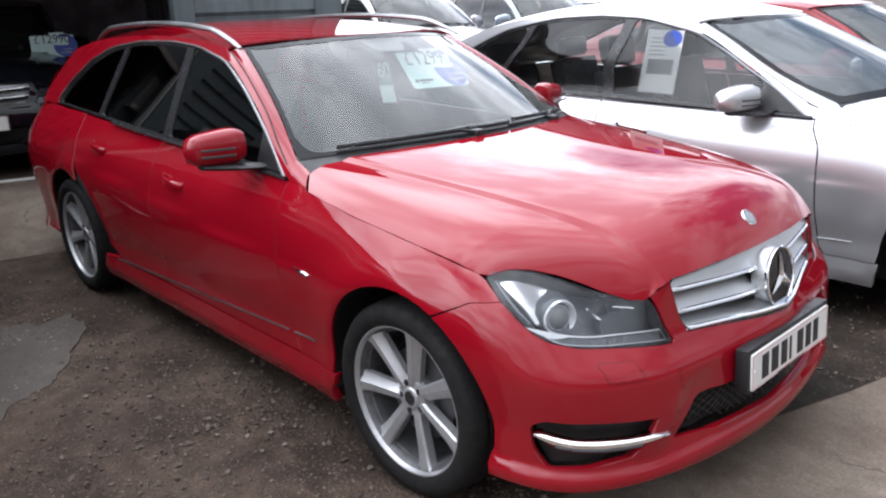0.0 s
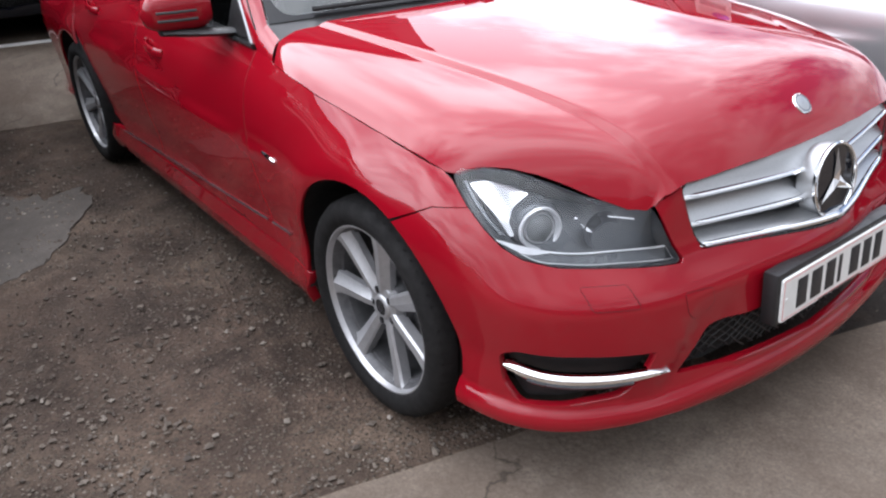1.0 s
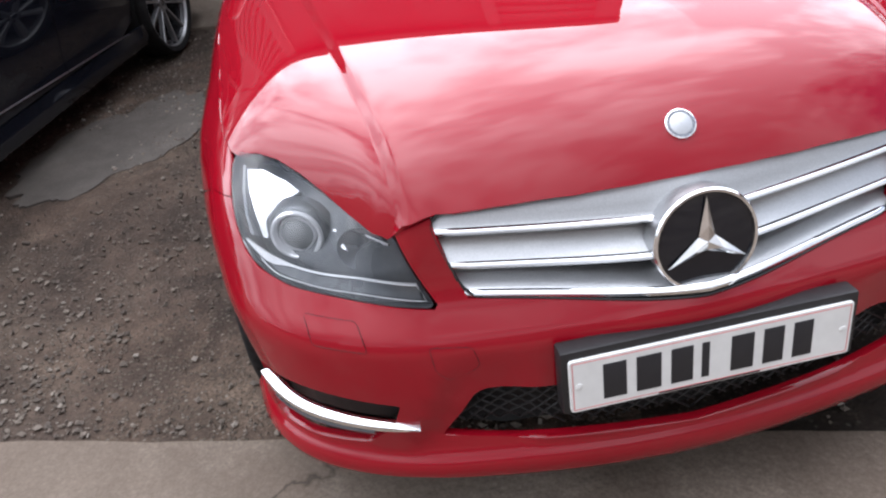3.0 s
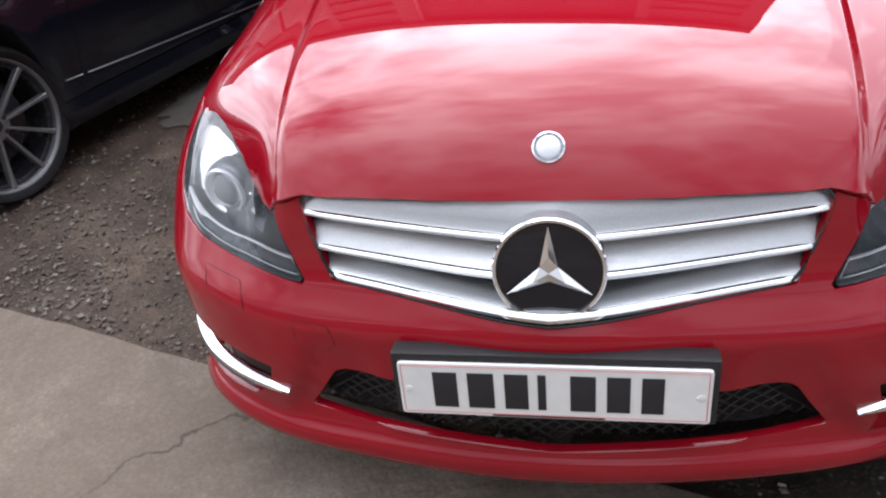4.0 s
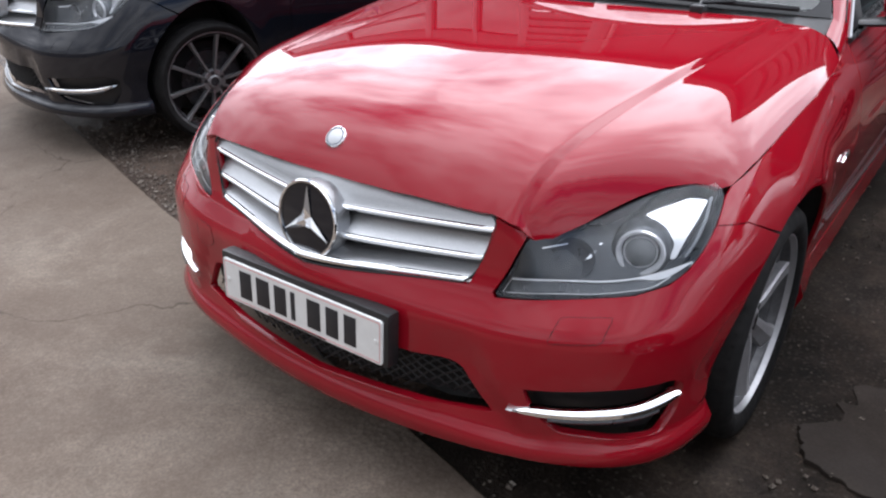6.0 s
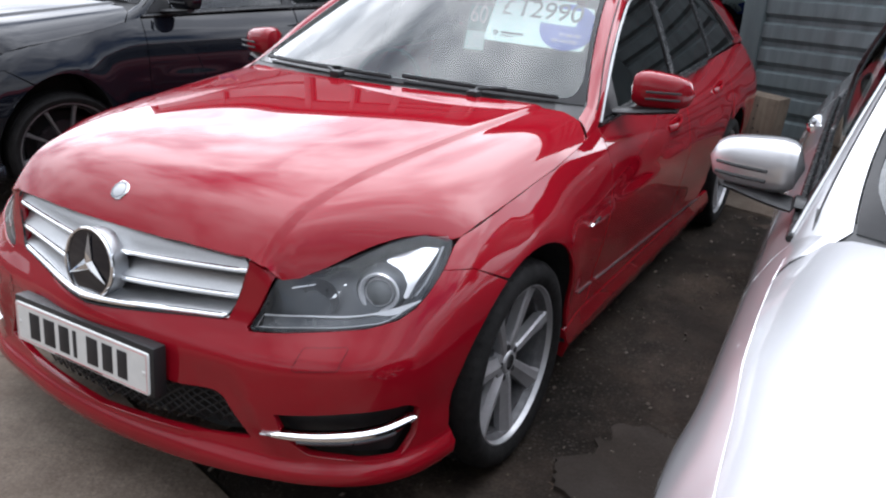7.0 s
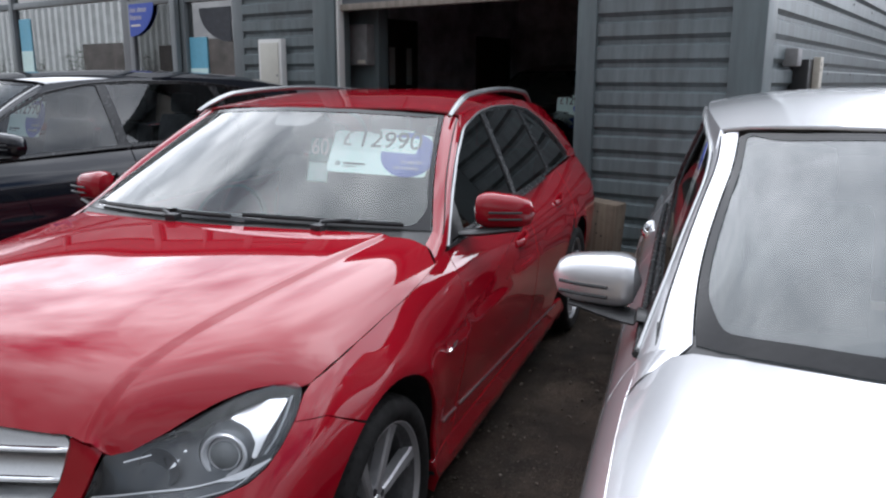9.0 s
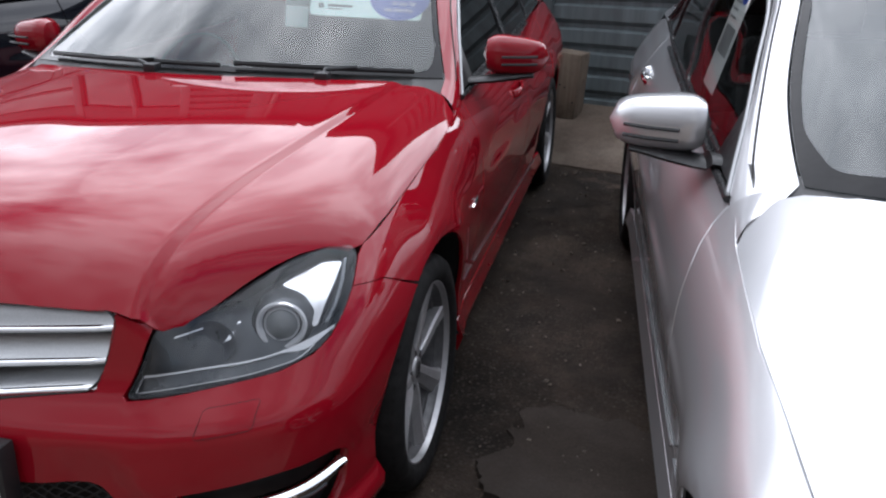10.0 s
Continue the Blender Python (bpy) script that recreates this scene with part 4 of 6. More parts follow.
    front = door("front_door", [(1.441, 0.80), (1.429, 0.5), (1.41, 0.34), (1.39, 0.296), (2.0, 0.296), (2.475, 0.296), (2.478, 0.6)] + list(reversed(belt_line(1.441, 2.48))), 1.45, 2.475)
    back = [(2.483, 0.6), (2.48, 0.296), (3.0, 0.296)] + list(reversed(arc(WB1, 0.43, 118, 178, 10))) + [(3.42, 0.80), (3.47, belt(3.47) - 0.002)] + list(reversed(belt_line(2.484, 3.44)))
    rear = door("rear_door", back, 2.485, 3.05)
    for d, y0, z0 in ((front, 2.16, 0.795), (rear, 3.02, 0.845)):
        g = Geo()
        rows = []
        for f in np.linspace(0, 1, 12):
            y = y0 + 0.19 * f
            p = offset(SH, 0)(*by_y(y, z0 + 0.02 * f))
            bow = 0.026 * math.sin(math.pi * f) ** 0.6 - 0.004
            rows.append([p + Vector((bow + 0.009 * math.cos(a), 0, 0.017 * math.sin(a))) for a in np.linspace(0, 2 * math.pi, 8, endpoint=False)])
        g.rings(rows, caps=(True, True))
        pair("door_handle", g, handle_mat or paint_mat, d)
    # quarter with the tail corner
    outline = on_side(list(reversed(arc(WB1, ARCH, -8, 117, 16))) + [(3.75 + 0.2, 0.26), (4.18, 0.26), (4.20, 0.6), (4.22, 0.80), (4.20, 0.98), (4.05, 1.0), (3.75, 0.99), (3.478, belt(3.478)), (3.425, 0.80)] + list(reversed(arc(WB1, 0.434, 118, 150, 5)))[::-1][:0])
    pair("rear_quarter", panel_geo(SH, outline, step=0.04), paint_mat)
    tailq = [by_y(4.205, 0.26)[0], Q_END]
    rows = [[SH(q, z) for z in np.linspace(0.24, 1.0, 14)] for q in np.linspace(tailq[0], Q_END, 18)]
    g = Geo().rings(rows, closed=False)
    pair("tail_corner", g, paint_mat)
    # cabin side frame: cant rail and rear pillars
    dlo = rounded(DLO, 0.06, 5)
    pillar = [(2.04, 1.290), (2.20, 1.338)]
    outer = [(2.04, 1.296)] + [(y, roof_rim(y)) for y in (2.1, 2.3, 2.6, 2.9, 3.2, 3.5, 3.8, 4.05, 4.18)] + [(4.26, 1.20), (4.30, 1.10), (4.29, 1.0), (4.05, 1.0), (4.0, 1.003)]
    run = [p for p in dlo if p[0] > 2.05 and p[1] > 1.005]
    run.sort(key=lambda p: (p[0] if p[1] > 1.15 else 9 - p[0]) if p[0] < 3.85 or p[1] > 1.15 else 5 - p[1])
    outer += list(reversed(run))
    pair("cant_rail", panel_geo(FL, outer, step=0.04, gap=0, rim=0.01), paint_mat)
    # windscreen pillars
    rows = []
    for f in np.linspace(0.01, 1, 20):
        x = screen_side(f)
        y = screen_foot(x) + (screen_head(x) - screen_foot(x)) * f
        a = screen(x, y)
        yd = 1.425 + (2.10 - 1.425) * f
        zd = spline((1.40, 0.905), (1.462, 0.926), (1.655, 1.070), (1.852, 1.193), (2.075, 1.298), (2.2, 1.33))(yd)
        b = flank(yd, zd)
        n = Vector((0.75, -0.45, 0.55)).normalized()
        mid = (a + b) / 2 + n * 0.026
        rows.append([Vector(warp(a * (1 - t) ** 2 + mid * 2 * t * (1 - t) + b * t * t)) for t in np.linspace(0, 1, 8)])
    g = Geo().rings(rows, closed=False)
    c0, c2 = bonnet_top(0.752, 1.374), shell(*by_y(1.312, bonnet_edge(1.312)))
    c1 = (c0 + c2) / 2 + Vector((0.012, 0, 0.012))
    foot = [Vector(warp(c0 * (1 - t) ** 2 + c1 * 2 * t * (1 - t) + c2 * t * t - Vector((0, 0, 0.002)))) for t in np.linspace(0, 1, 8)]
    pair("scuttle_corner", Geo().rings([[f.lerp(r, v) for f, r in zip(foot, rows[0])] for v in (0.03, 0.25, 0.5, 0.75, 1.0)], closed=False), paint_mat)
    pillars = pair("windscreen_pillar", g, paint_mat)
    pair("pillar_joint", Geo().tube([r[4] for r in rows[1:]], 0.0026, 5), VOID, pillars)
    # glass and its dark frame
    panes = [[(1.665, 0.945), (1.675, 1.070), (1.86, 1.178), (2.08, 1.281), (2.30, 1.330), (2.385, 1.336), (2.415, 0.972)],
             [(2.475, 0.974), (2.450, 1.338), (2.60, 1.344), (2.98, 1.340), (3.14, 1.328), (3.235, 0.999)],
             [(3.285, 1.001), (3.195, 1.322), (3.38, 1.303), (3.66, 1.232), (3.87, 1.118), (3.95, 1.018)]]
    panes = [rounded(p, 0.02, 4) for p in panes]
    frame_geo = panel_geo(offset(FL, 0.004), dlo, panes, 0.035, 0, 0.012)
    pair("window_frame", frame_geo, TRIM, car, "gloss black window surround")
    for owner, p in zip((front, rear, None), panes):
        pair("side_window", panel_geo(offset(FL, 0.010), p, step=0.06, gap=-0.002, rim=0), glass_mat, owner, "dark tinted glass")
    pts = [offset(FL, -0.001)(*p) for p in resample([q for q in dlo if q[1] > belt(q[0]) + 0.012][::1], 0.03)[:-1]]
    ring = [p for p in resample(dlo, 0.03) if p[1] > belt(p[0]) + 0.02 or p[0] < 1.5]
    k = max(range(len(ring)), key=lambda i: (Vector(ring[i]) - Vector(ring[i - 1])).length)
    ring = ring[k:] + ring[:k]
    pair("window_strip", Geo().tube([offset(FL, -0.002)(*p) for p in ring], 0.0055, 6), RAIL if trim_mat is SATIN else trim_mat, car, "satin silver window strip")
    # roof
    half = [(0, screen_head(0) + 0.004)] + [(x, screen_head(x) + 0.004) for x in (0.12, 0.24, 0.36, 0.48, 0.565)] + [(flank_x(y, roof_rim(y)), y) for y in (2.1, 2.3, 2.6, 2.9, 3.2, 3.5, 3.8, 4.05, 4.18)] + [(0.4, 4.28), (0, 4.31)]
    roof = part("roof", panel_geo(RT, both(half), step=0.05, rim=0.01), paint_mat, car)
    if rails:
        rows = []
        g = Geo()
        pts = []
        for y in np.linspace(2.02, 3.78, 30):
            f = (y - 2.02) / 1.76
            h = 0.046 * min(1, math.sin(math.pi * min(1, max(0, f))) * 2.6) ** 0.8
            x = flank_x(y, roof_rim(y)) - 0.028
            p = roof_top(x, y)
            pts.append(Vector(warp(p + Vector((0.004, 0, h)))))
        g.tube(pts, lambda f: 0.009 + 0.008 * (1 - abs(2 * f - 1) ** 6), 10, flat=0.75)
        pair("roof_rail", g, RAIL, car, "satin silver roof rail")
    # windscreen
    side = []
    for f in np.linspace(0.06, 0.97, 10):
        x = screen_side(f)
        side.append((x, screen_foot(x) + (screen_head(x) - screen_foot(x)) * f))
    half = [(x, screen_foot(x)) for x in (0, 0.15, 0.3, 0.45, 0.6, screen_side(0) - 0.048, screen_side(0) - 0.003)] + side + [(x, screen_head(x)) for x in (0.563, 0.45, 0.3, 0.15, 0)]
    ws = part("windscreen", panel_geo(SC, both(half), step=0.05, gap=0.004, rim=0.004), screen_mat or WIND, car, "windscreen with dark edge band")
    ws.visible_shadow = False
    clear = [(x, screen_foot(x) + foot_band) for x in (0, 0.15, 0.3, 0.45, 0.6, screen_side(0) - 0.053)] + [(x - 0.022, y) for x, y in side if y > screen_foot(x) + foot_band + 0.02] + [(x, screen_head(x) - 0.035) for x in (0.52, 0.45, 0.3, 0.15, 0)]
    inner_loop = rounded(both(clear), 0.05, 4)
    band = panel_geo(offset(SC, -0.0015), both(half), [inner_loop], 0.04, 0.005, 0)
    part("edge_band", band, FRIT, ws, "black edge band")
    # cowl and wipers
    rows = [[Vector(warp(p)) for p in (bonnet_top(x, 1.165 + 0.40 * x * x) - Vector((0, 0, 0.014)), Vector((x, 1.20 + 0.41 * x * x, 0.985 - 0.05 * x * x)), screen(x, screen_foot(x) + 0.03) - Vector((0, 0, 0.002)))] for x in np.linspace(-0.768, 0.768, 30)]
    cowl = part("cowl", Geo().rings(rows, closed=False), PLASTIC, car, "black plastic cowl")
    for px0, x0, x1 in ((-0.13, -0.62, 0.10), (0.40, 0.14, 0.66)):
        g = Geo()
        rowp = []
        for f in np.linspace(0, 1, 14):
            x = x0 + (x1 - x0) * f
            p = screen(x, screen_foot(x) + wiper_up * (1.9 - 0.9 * f) if wiper_up > 0 else wiper_up)
            rowp.append(Vector(warp(p + Vector((0, -0.006, 0.016)))))
        g.tube(rowp, 0.0065, 6, flat=1.3)
        arm0 = Vector(warp(screen(px0 + 0.02, screen_foot(px0)) + Vector((0, -0.03, 0.012))))
        g.tube([arm0, arm0.lerp(rowp[7], 0.5) + Vector((0, 0, 0.008)), rowp[9] + Vector((0, 0, 0.006))], 0.0075, 6)
        g.box((-0.02, -0.02, -0.012), (0.02, 0.02, 0.012), 0.004, m=Matrix.Translation(arm0))
        part("wiper", g, PLASTIC, car, "black windscreen wiper")
    # tailgate
    rows = []
    for f in np.linspace(-1, 1, 16):
        hx = flank_x(4.18, 1.28)
        col = [Vector((f * hx, 4.31 - 0.13 * abs(f) ** 2.5, 1.315 - 0.045 * abs(f) ** 3)), Vector((f * 0.62, 4.40 - 0.11 * abs(f) ** 3, 1.14)), Vector((f * 0.70, 4.45 - 0.15 * abs(f) ** 3, 1.0)), Vector((f * 0.72, 4.46 - 0.2 * abs(f) ** 3, 0.92))]
        rows.append([Vector(warp(p)) for p in col])
    part("tailgate", Geo().rings(rows, closed=False), paint_mat, car)
    # mirrors
    g = Geo()
    rows = []
    for f in np.linspace(0, 1, 14):
        x = 0.828 + 0.212 * f
        r = (1 - abs(2 * f - 1) ** 4.0) ** 0.42
        cz, hz, hy = 1.026 - 0.012 * f, 0.070 * (1 - 0.22 * f) * max(r, 0.05), 0.066 * (1 - 0.25 * f) * max(r, 0.05)
        ring = []
        for a in np.linspace(0, 2 * math.pi, 20, endpoint=False):
            ca, sa = math.cos(a), math.sin(a)
            yy = 1.672 + 0.05 * f + hy * math.copysign(abs(ca) ** 0.7, ca)
            ring.append(Vector((x, yy, cz + hz * math.copysign(abs(sa) ** 0.75, sa))))
        rows.append([Vector(warp(p)) for p in ring])
    g.rings(rows, caps=(True, True))
    mirrors = pair("door_mirror", g, paint_mat, car, "body-coloured door mirror")
    g = Geo()
    rows = []
    for f in np.linspace(0, 1, 10):
        x = 0.76 + 0.235 * f
        h = 0.010 + 0.004 * math.sin(math.pi * f)
        w = 0.026 + 0.022 * math.sin(math.pi * min(1, f * 1.1))
        z = 0.940 + 0.018 * f
        y = 1.61 + 0.085 * f
        rows.append([Vector(warp(Vector((x, y + w * math.cos(a), z + h * math.sin(a))))) for a in np.linspace(0, 2 * math.pi, 10, endpoint=False)])
    g.rings(rows, caps=(True, True))
    pair("mirror_foot", g, PLASTIC, mirrors, "black mirror foot")
    g = Geo()
    for z in (1.000, 1.024):
        pts = [Vector(warp(Vector((x, 1.612 + (x - 0.93) * 0.25 + 0.35 * max(0, x - 0.96) ** 1.2, z)))) for x in np.linspace(0.90, 1.012, 8)]
        g.tube(pts, 0.0045, 6)
    pair("indicator", g, PLASTIC, mirrors, "dark indicator slots")
    g = Geo().add([Vector(warp(Vector(p))) for p in ((0.86, 1.738, 0.985), (1.0, 1.760, 0.985), (1.0, 1.760, 1.05), (0.86, 1.738, 1.06))], [(0, 1, 2, 3)])
    pair("mirror_glass", g, CHROME, mirrors, "mirror glass")
    g = panel_geo(offset(FL, -0.003), [(1.50, 0.935), (1.66, 1.062), (1.658, 0.940)], step=0.05, gap=0, rim=0.006)
    pair("mirror_sail", g, PLASTIC, car)
    # underbody and cabin
    g = Geo().box((-0.72, 0.30, 0.17), (0.72, 4.35, 0.26), 0.02)
    g.moved(warp)
    part("underbody", g, VOID, car)
    g = Geo()
    g.box((-0.70, 1.15, 0.26), (0.70, 1.35, 0.93), 0.03)
    part("bulkhead", g.moved(warp), CABIN, car)
    rows = []
    for x in np.linspace(-0.70, 0.70, 14):
        rows.append([Vector(warp(Vector((x, y, z)))) for y, z in ((1.30, 0.93), (1.50, 0.955), (1.68, 0.945), (1.76, 0.90), (1.76, 0.62))])
    part("dashboard", Geo().rings(rows, closed=False), CABIN, car, "dark dashboard")
    g = Geo().lathe([(0.0, 0.183), (0.012, 0.178), (0.0, 0.168), (-0.012, 0.178), (0.0, 0.183)], 28)
    g.box((-0.012, -0.17, -0.02), (0.012, 0.17, 0.02), 0.008)
    g.box((-0.02, -0.05, -0.06), (0.025, 0.05, 0.05), 0.015)
    sm = Matrix.Translation((-0.36, 1.86, 0.86)) @ Matrix.Rotation(radians(90), 4, "Z") @ Matrix.Rotation(radians(25), 4, "Y")
    g.v = [Vector(warp(sm @ v)) for v in g.v]
    part("steering_wheel", g, PLASTIC, car)
    for x in (-0.36, 0.36):
        for y in (2.12, 3.0):
            g = Geo()
            g.box((x - 0.24, y - 0.05, 0.34), (x + 0.24, y + 0.45, 0.52), 0.05)
            g.box((x - 0.23, -0.06, 0), (x + 0.23, 0.06, 0.62), 0.05, m=Matrix.Translation((0, y + 0.44, 0.48)) @ Matrix.Rotation(radians(-14), 4, "X"))
            g.box((x - 0.13, -0.045, 0), (x + 0.13, 0.045, 0.17), 0.04, m=Matrix.Translation((0, y + 0.60, 1.09)) @ Matrix.Rotation(radians(-8), 4, "X"))
            part("seat", g.moved(warp), CABIN, car)
    g = Geo().box((-0.10, 1.985, 1.245), (0.10, 2.01, 1.305), 0.012)
    part("rear_view_mirror", g.moved(warp), PLASTIC, car)
    g = Geo()
    pts = [offset(SC, 0.012)(x, y) for x, y in rounded([(-0.11, 1.90), (0.11, 1.90), (0.075, 1.79), (-0.075, 1.79)], 0.03, 3)]
    g.add(pts, [tuple(range(len(pts)))])
    part("sensor_housing", g, BOXGREY, car)
    # wheels
    for cy in (WB0, WB1):
        for s in (-1, 1):
            c = Vector(warp(Vector((0.765, cy, 0.318))))
            make_wheel(car, Matrix.Translation((s * c.x, c.y, 0.318)) @ Matrix.Rotation(0 if s > 0 else math.pi, 4, "Z") @ Matrix.Rotation(radians(34 + 13 * (cy > 1) - 8 * s), 4, "X"), rim_style)
    return car


_wheel_geo = {}


def make_wheel(car, m, style):
    key = style
    if key not in _wheel_geo:
        d = {}
        tyre = Geo().lathe([(0.085, 0.236), (0.098, 0.243), (0.110, 0.262), (0.112, 0.284), (0.104, 0.303), (0.088, 0.314), (0.05, 0.3180), (0.046, 0.311), (0.038, 0.311), (0.034, 0.3185), (0.004, 0.319), (0.003, 0.311), (-0.005, 0.311), (-0.007, 0.319),
                            (-0.034, 0.3185), (-0.038, 0.311), (-0.046, 0.311), (-0.05, 0.318), (-0.09, 0.313), (-0.110, 0.285), (-0.105, 0.24), (-0.09, 0.222)], 64)
        tread = Geo()
        for k in range(64):
            a = 2 * math.pi * k / 64
            d0 = Vector((0, math.cos(a), math.sin(a)))
            e = Vector((0, -math.sin(a), math.cos(a)))
            for s in (-1, 1):
                p = [Vector((s * 0.056, 0, 0)) + d0 * 0.3192 - e * 0.0035, Vector((s * 0.056, 0, 0)) + d0 * 0.3192 + e * 0.0035, Vector((s * 0.097, 0, 0)) + d0 * 0.3118 + e * 0.0105, Vector((s * 0.097, 0, 0)) + d0 * 0.3118 + e * 0.0035]
                tread.add(p, [(0, 1, 2, 3) if s < 0 else (3, 2, 1, 0)])
        d["tread"] = tread
        d["tyre"] = tyre
        d["rim"] = Geo().lathe([(0.084, 0.2335), (0.094, 0.2385), (0.0985, 0.2400), (0.0985, 0.2435), (0.094, 0.246), (0.080, 0.240)], 64)
        lip = Geo().lathe([(0.084, 0.2335), (0.078, 0.2275), (0.060, 0.2235), (0.056, 0.2165), (0.02, 0.212), (-0.09, 0.214)], 64)
        d["rim"].add(lip.v, [tuple(reversed(f)) for f in lip.f], 1)
        sp = Geo()
        n, w0, w1 = (7, 0.0255, 0.0330) if style == "seven" else (10, 0.0070, 0.0095)
        rows = []
        for r, w, x in ((0.040, w0 * 0.85, 0.064), (0.075, w0 * 0.92, 0.070), (0.12, w0, 0.0735), (0.18, (w0 + w1) / 2, 0.078), (0.215, w1, 0.083), (0.230, w1 * 1.25, 0.086)):
            rows.append([Vector((x - dx, c * w, r)) for c, dx in ((-1.0, 0.035), (-1.0, 0.007), (-0.8, 0.001), (-0.12, 0.0), (0.0, -0.001), (0.5, 0.010), (1.0, 0.016), (1.0, 0.035))] if style == "seven" else
                        [Vector((x - dx, c * w, r)) for c, dx in ((-1.0, 0.03), (-1.0, 0.004), (-0.7, 0.0), (0.7, 0.0), (1.0, 0.004), (1.0, 0.03))])
        sp.rings(rows, closed=True, caps=(True, True))
        d["spoke"], d["n"] = sp, n
        d["hub"] = Geo().lathe([(0.03, 0.07), (0.060, 0.062), (0.064, 0.05), (0.062, 0.036), (0.066, 0.0345), (0.069, 0.031), (0.070, 0.0235), (0.0695, 0.0225), (0.071, 0.0005)], 32)
        d["hub"].m = [1 if max(d["hub"].v[i].yz.length for i in f) < 0.0236 else 0 for f in d["hub"].f]
        d["bolt"] = Geo().lathe([(0.050, 0.0115), (0.0655, 0.0105), (0.0665, 0.0005)], 8)
        d["disc"] = Geo().lathe([(0.012, 0.15), (0.018, 0.148), (0.018, 0.085), (0.04, 0.08), (0.04, 0.0005)], 36)
        back = Geo().lathe([(-0.05, 0.2), (-0.05, 0.0005)], 32)
        d["back"] = back
        if style == "ten":
            # a larger rim under a lower tyre
            for nm in ("rim", "spoke", "disc"):
                d[nm].v = [Vector((v.x, v.y * (1.10 if nm != "spoke" else 1.0), v.z * 1.10)) for v in d[nm].v]
            d["tyre"].v = [Vector((v.x, v.y, v.z) if v.yz.length > 0.30 else (v.x, v.y * k1, v.z * k1)) for v in d["tyre"].v for k1 in [1 + 0.10 * smooth((0.305 - v.yz.length) / 0.045)]]
        _wheel_geo[key] = d
    d = _wheel_geo[key]
    face, rim = (ALLOY, BARREL) if style == "seven" else (MACHINED, ALLOY_DARK)
    if "mesh" not in d:
        w = part("wheel", d["tyre"], RUBBER, car, "worn black tyre", m=m)
        kids = [part("rim", d["rim"], [ALLOY if style == "seven" else MACHINED, rim], w, "silver alloy rim" if style == "seven" else "dark alloy rim with bright edge")]
        kids.append(tagged(part("tyre_tread", d["tread"], RUBBER, w), kind="stuff"))
        for k in range(d["n"]):
            kids.append(part("spoke", d["spoke"], face, w, m=Matrix.Rotation(2 * math.pi * k / d["n"], 4, "X"), sharp=25))
        kids.append(part("hub_cap", d["hub"], [face, ALLOY_DARK], w, "hub with dark centre cap"))
        for k in range(5):
            a = 2 * math.pi * k / 5
            kids.append(part("wheel_bolt", d["bolt"], ALLOY_DARK, w, m=Matrix.Translation((0, 0.049 * math.cos(a), 0.049 * math.sin(a)))))
        kids.append(part("brake_disc", d["disc"], BARREL if style == "seven" else ALLOY_DARK, w))
        kids.append(part("wheel_back", d["back"], VOID, w))
        d["mesh"] = w
    else:
        src = d["mesh"]
        w = src.copy()
        scene.collection.objects.link(w)
        w.parent, w.matrix_basis = car, m
        for k in src.children:
            c = k.copy()
            scene.collection.objects.link(c)
            c.parent, c.matrix_basis = w, k.matrix_basis
    return w


def number_plate(car, c, bumper):
    tilt = Matrix.Translation(c) @ Matrix.Rotation(radians(-4), 4, "X")
    back = Geo().box((-0.272, 0.001, -0.062), (0.272, 0.040, 0.070), 0.006)
    part("plate_holder", back, PLASTIC, bumper, "black plate holder", m=tilt)
    p = Geo()
    loop = rounded([(-0.26, -0.0555), (0.26, -0.0555), (0.26, 0.0555), (-0.26, 0.0555)], 0.008, 3)
    ring = lambda y, d: [Vector((a, y, b)) for a, b in shrunk(loop, d)] if d else [Vector((a, y, b)) for a, b in loop]
    p.rings([ring(0.0, 0), ring(-0.004, 0), ring(-0.0055, 0.0012)], caps=(False, True))
    pl = part("number_plate", p, PLATE_WHITE, bumper, "white plate with dark bars", m=tilt)
    x = -0.2
    for w, gap in ((0.042, 0.018), (0.045, 0.018), (0.040, 0.016), (0.014, 0.040), (0.042, 0.018), (0.038, 0.018), (0.036, 0.02)):
        part("plate_bar", Geo().box((x, -0.0068, -0.037), (x + w, -0.005, 0.037), 0.0006), INK, pl)
        x += w + gap
    edge = Geo()
    l2 = shrunk(loop, 0.006)
    pts = [Vector((a, -0.0056, b)) for a, b in l2]
    edge.tube(pts + pts[:1], 0.0008, 4)
    part("plate_line", edge, PINK, pl)
    for s in (-1, 1):
        b = Geo().lathe([(0, 0.007), (0.002, 0.0065), (0.003, 0.0005)], 14)
        part("plate_cap", b, PLATE_WHITE, pl, m=Matrix.Translation((s * 0.243, -0.005, 0.0)) @ Matrix.Rotation(radians(-90), 4, "Z"))
    strip = Geo().box((-0.10, -0.0062, -0.0535), (0.09, -0.005, -0.0505), 0.0004)
    part("plate_maker_line", strip, INK, pl)
    strip = Geo().box((-0.13, -0.0005, -0.0605), (0.13, 0.002, -0.0570), 0.0004)
    part("dealer_line", strip, SATIN, pl)


lamp_mid = solid("lamp_mid_grey", (0.13, 0.14, 0.15), 0.28, 0.4, 0.12)
estate = make_car("estate_car", "bright red estate car with silver alloys parked on gravel", "cars for sale", Matrix(), RED)

# ---- the yard: u along the building, v towards it ----
LOT = Matrix.Rotation(radians(-15.9), 4, "Z")


def fixed(ob, label, category=""):
    return tagged(ob, label, category, kind="structure")


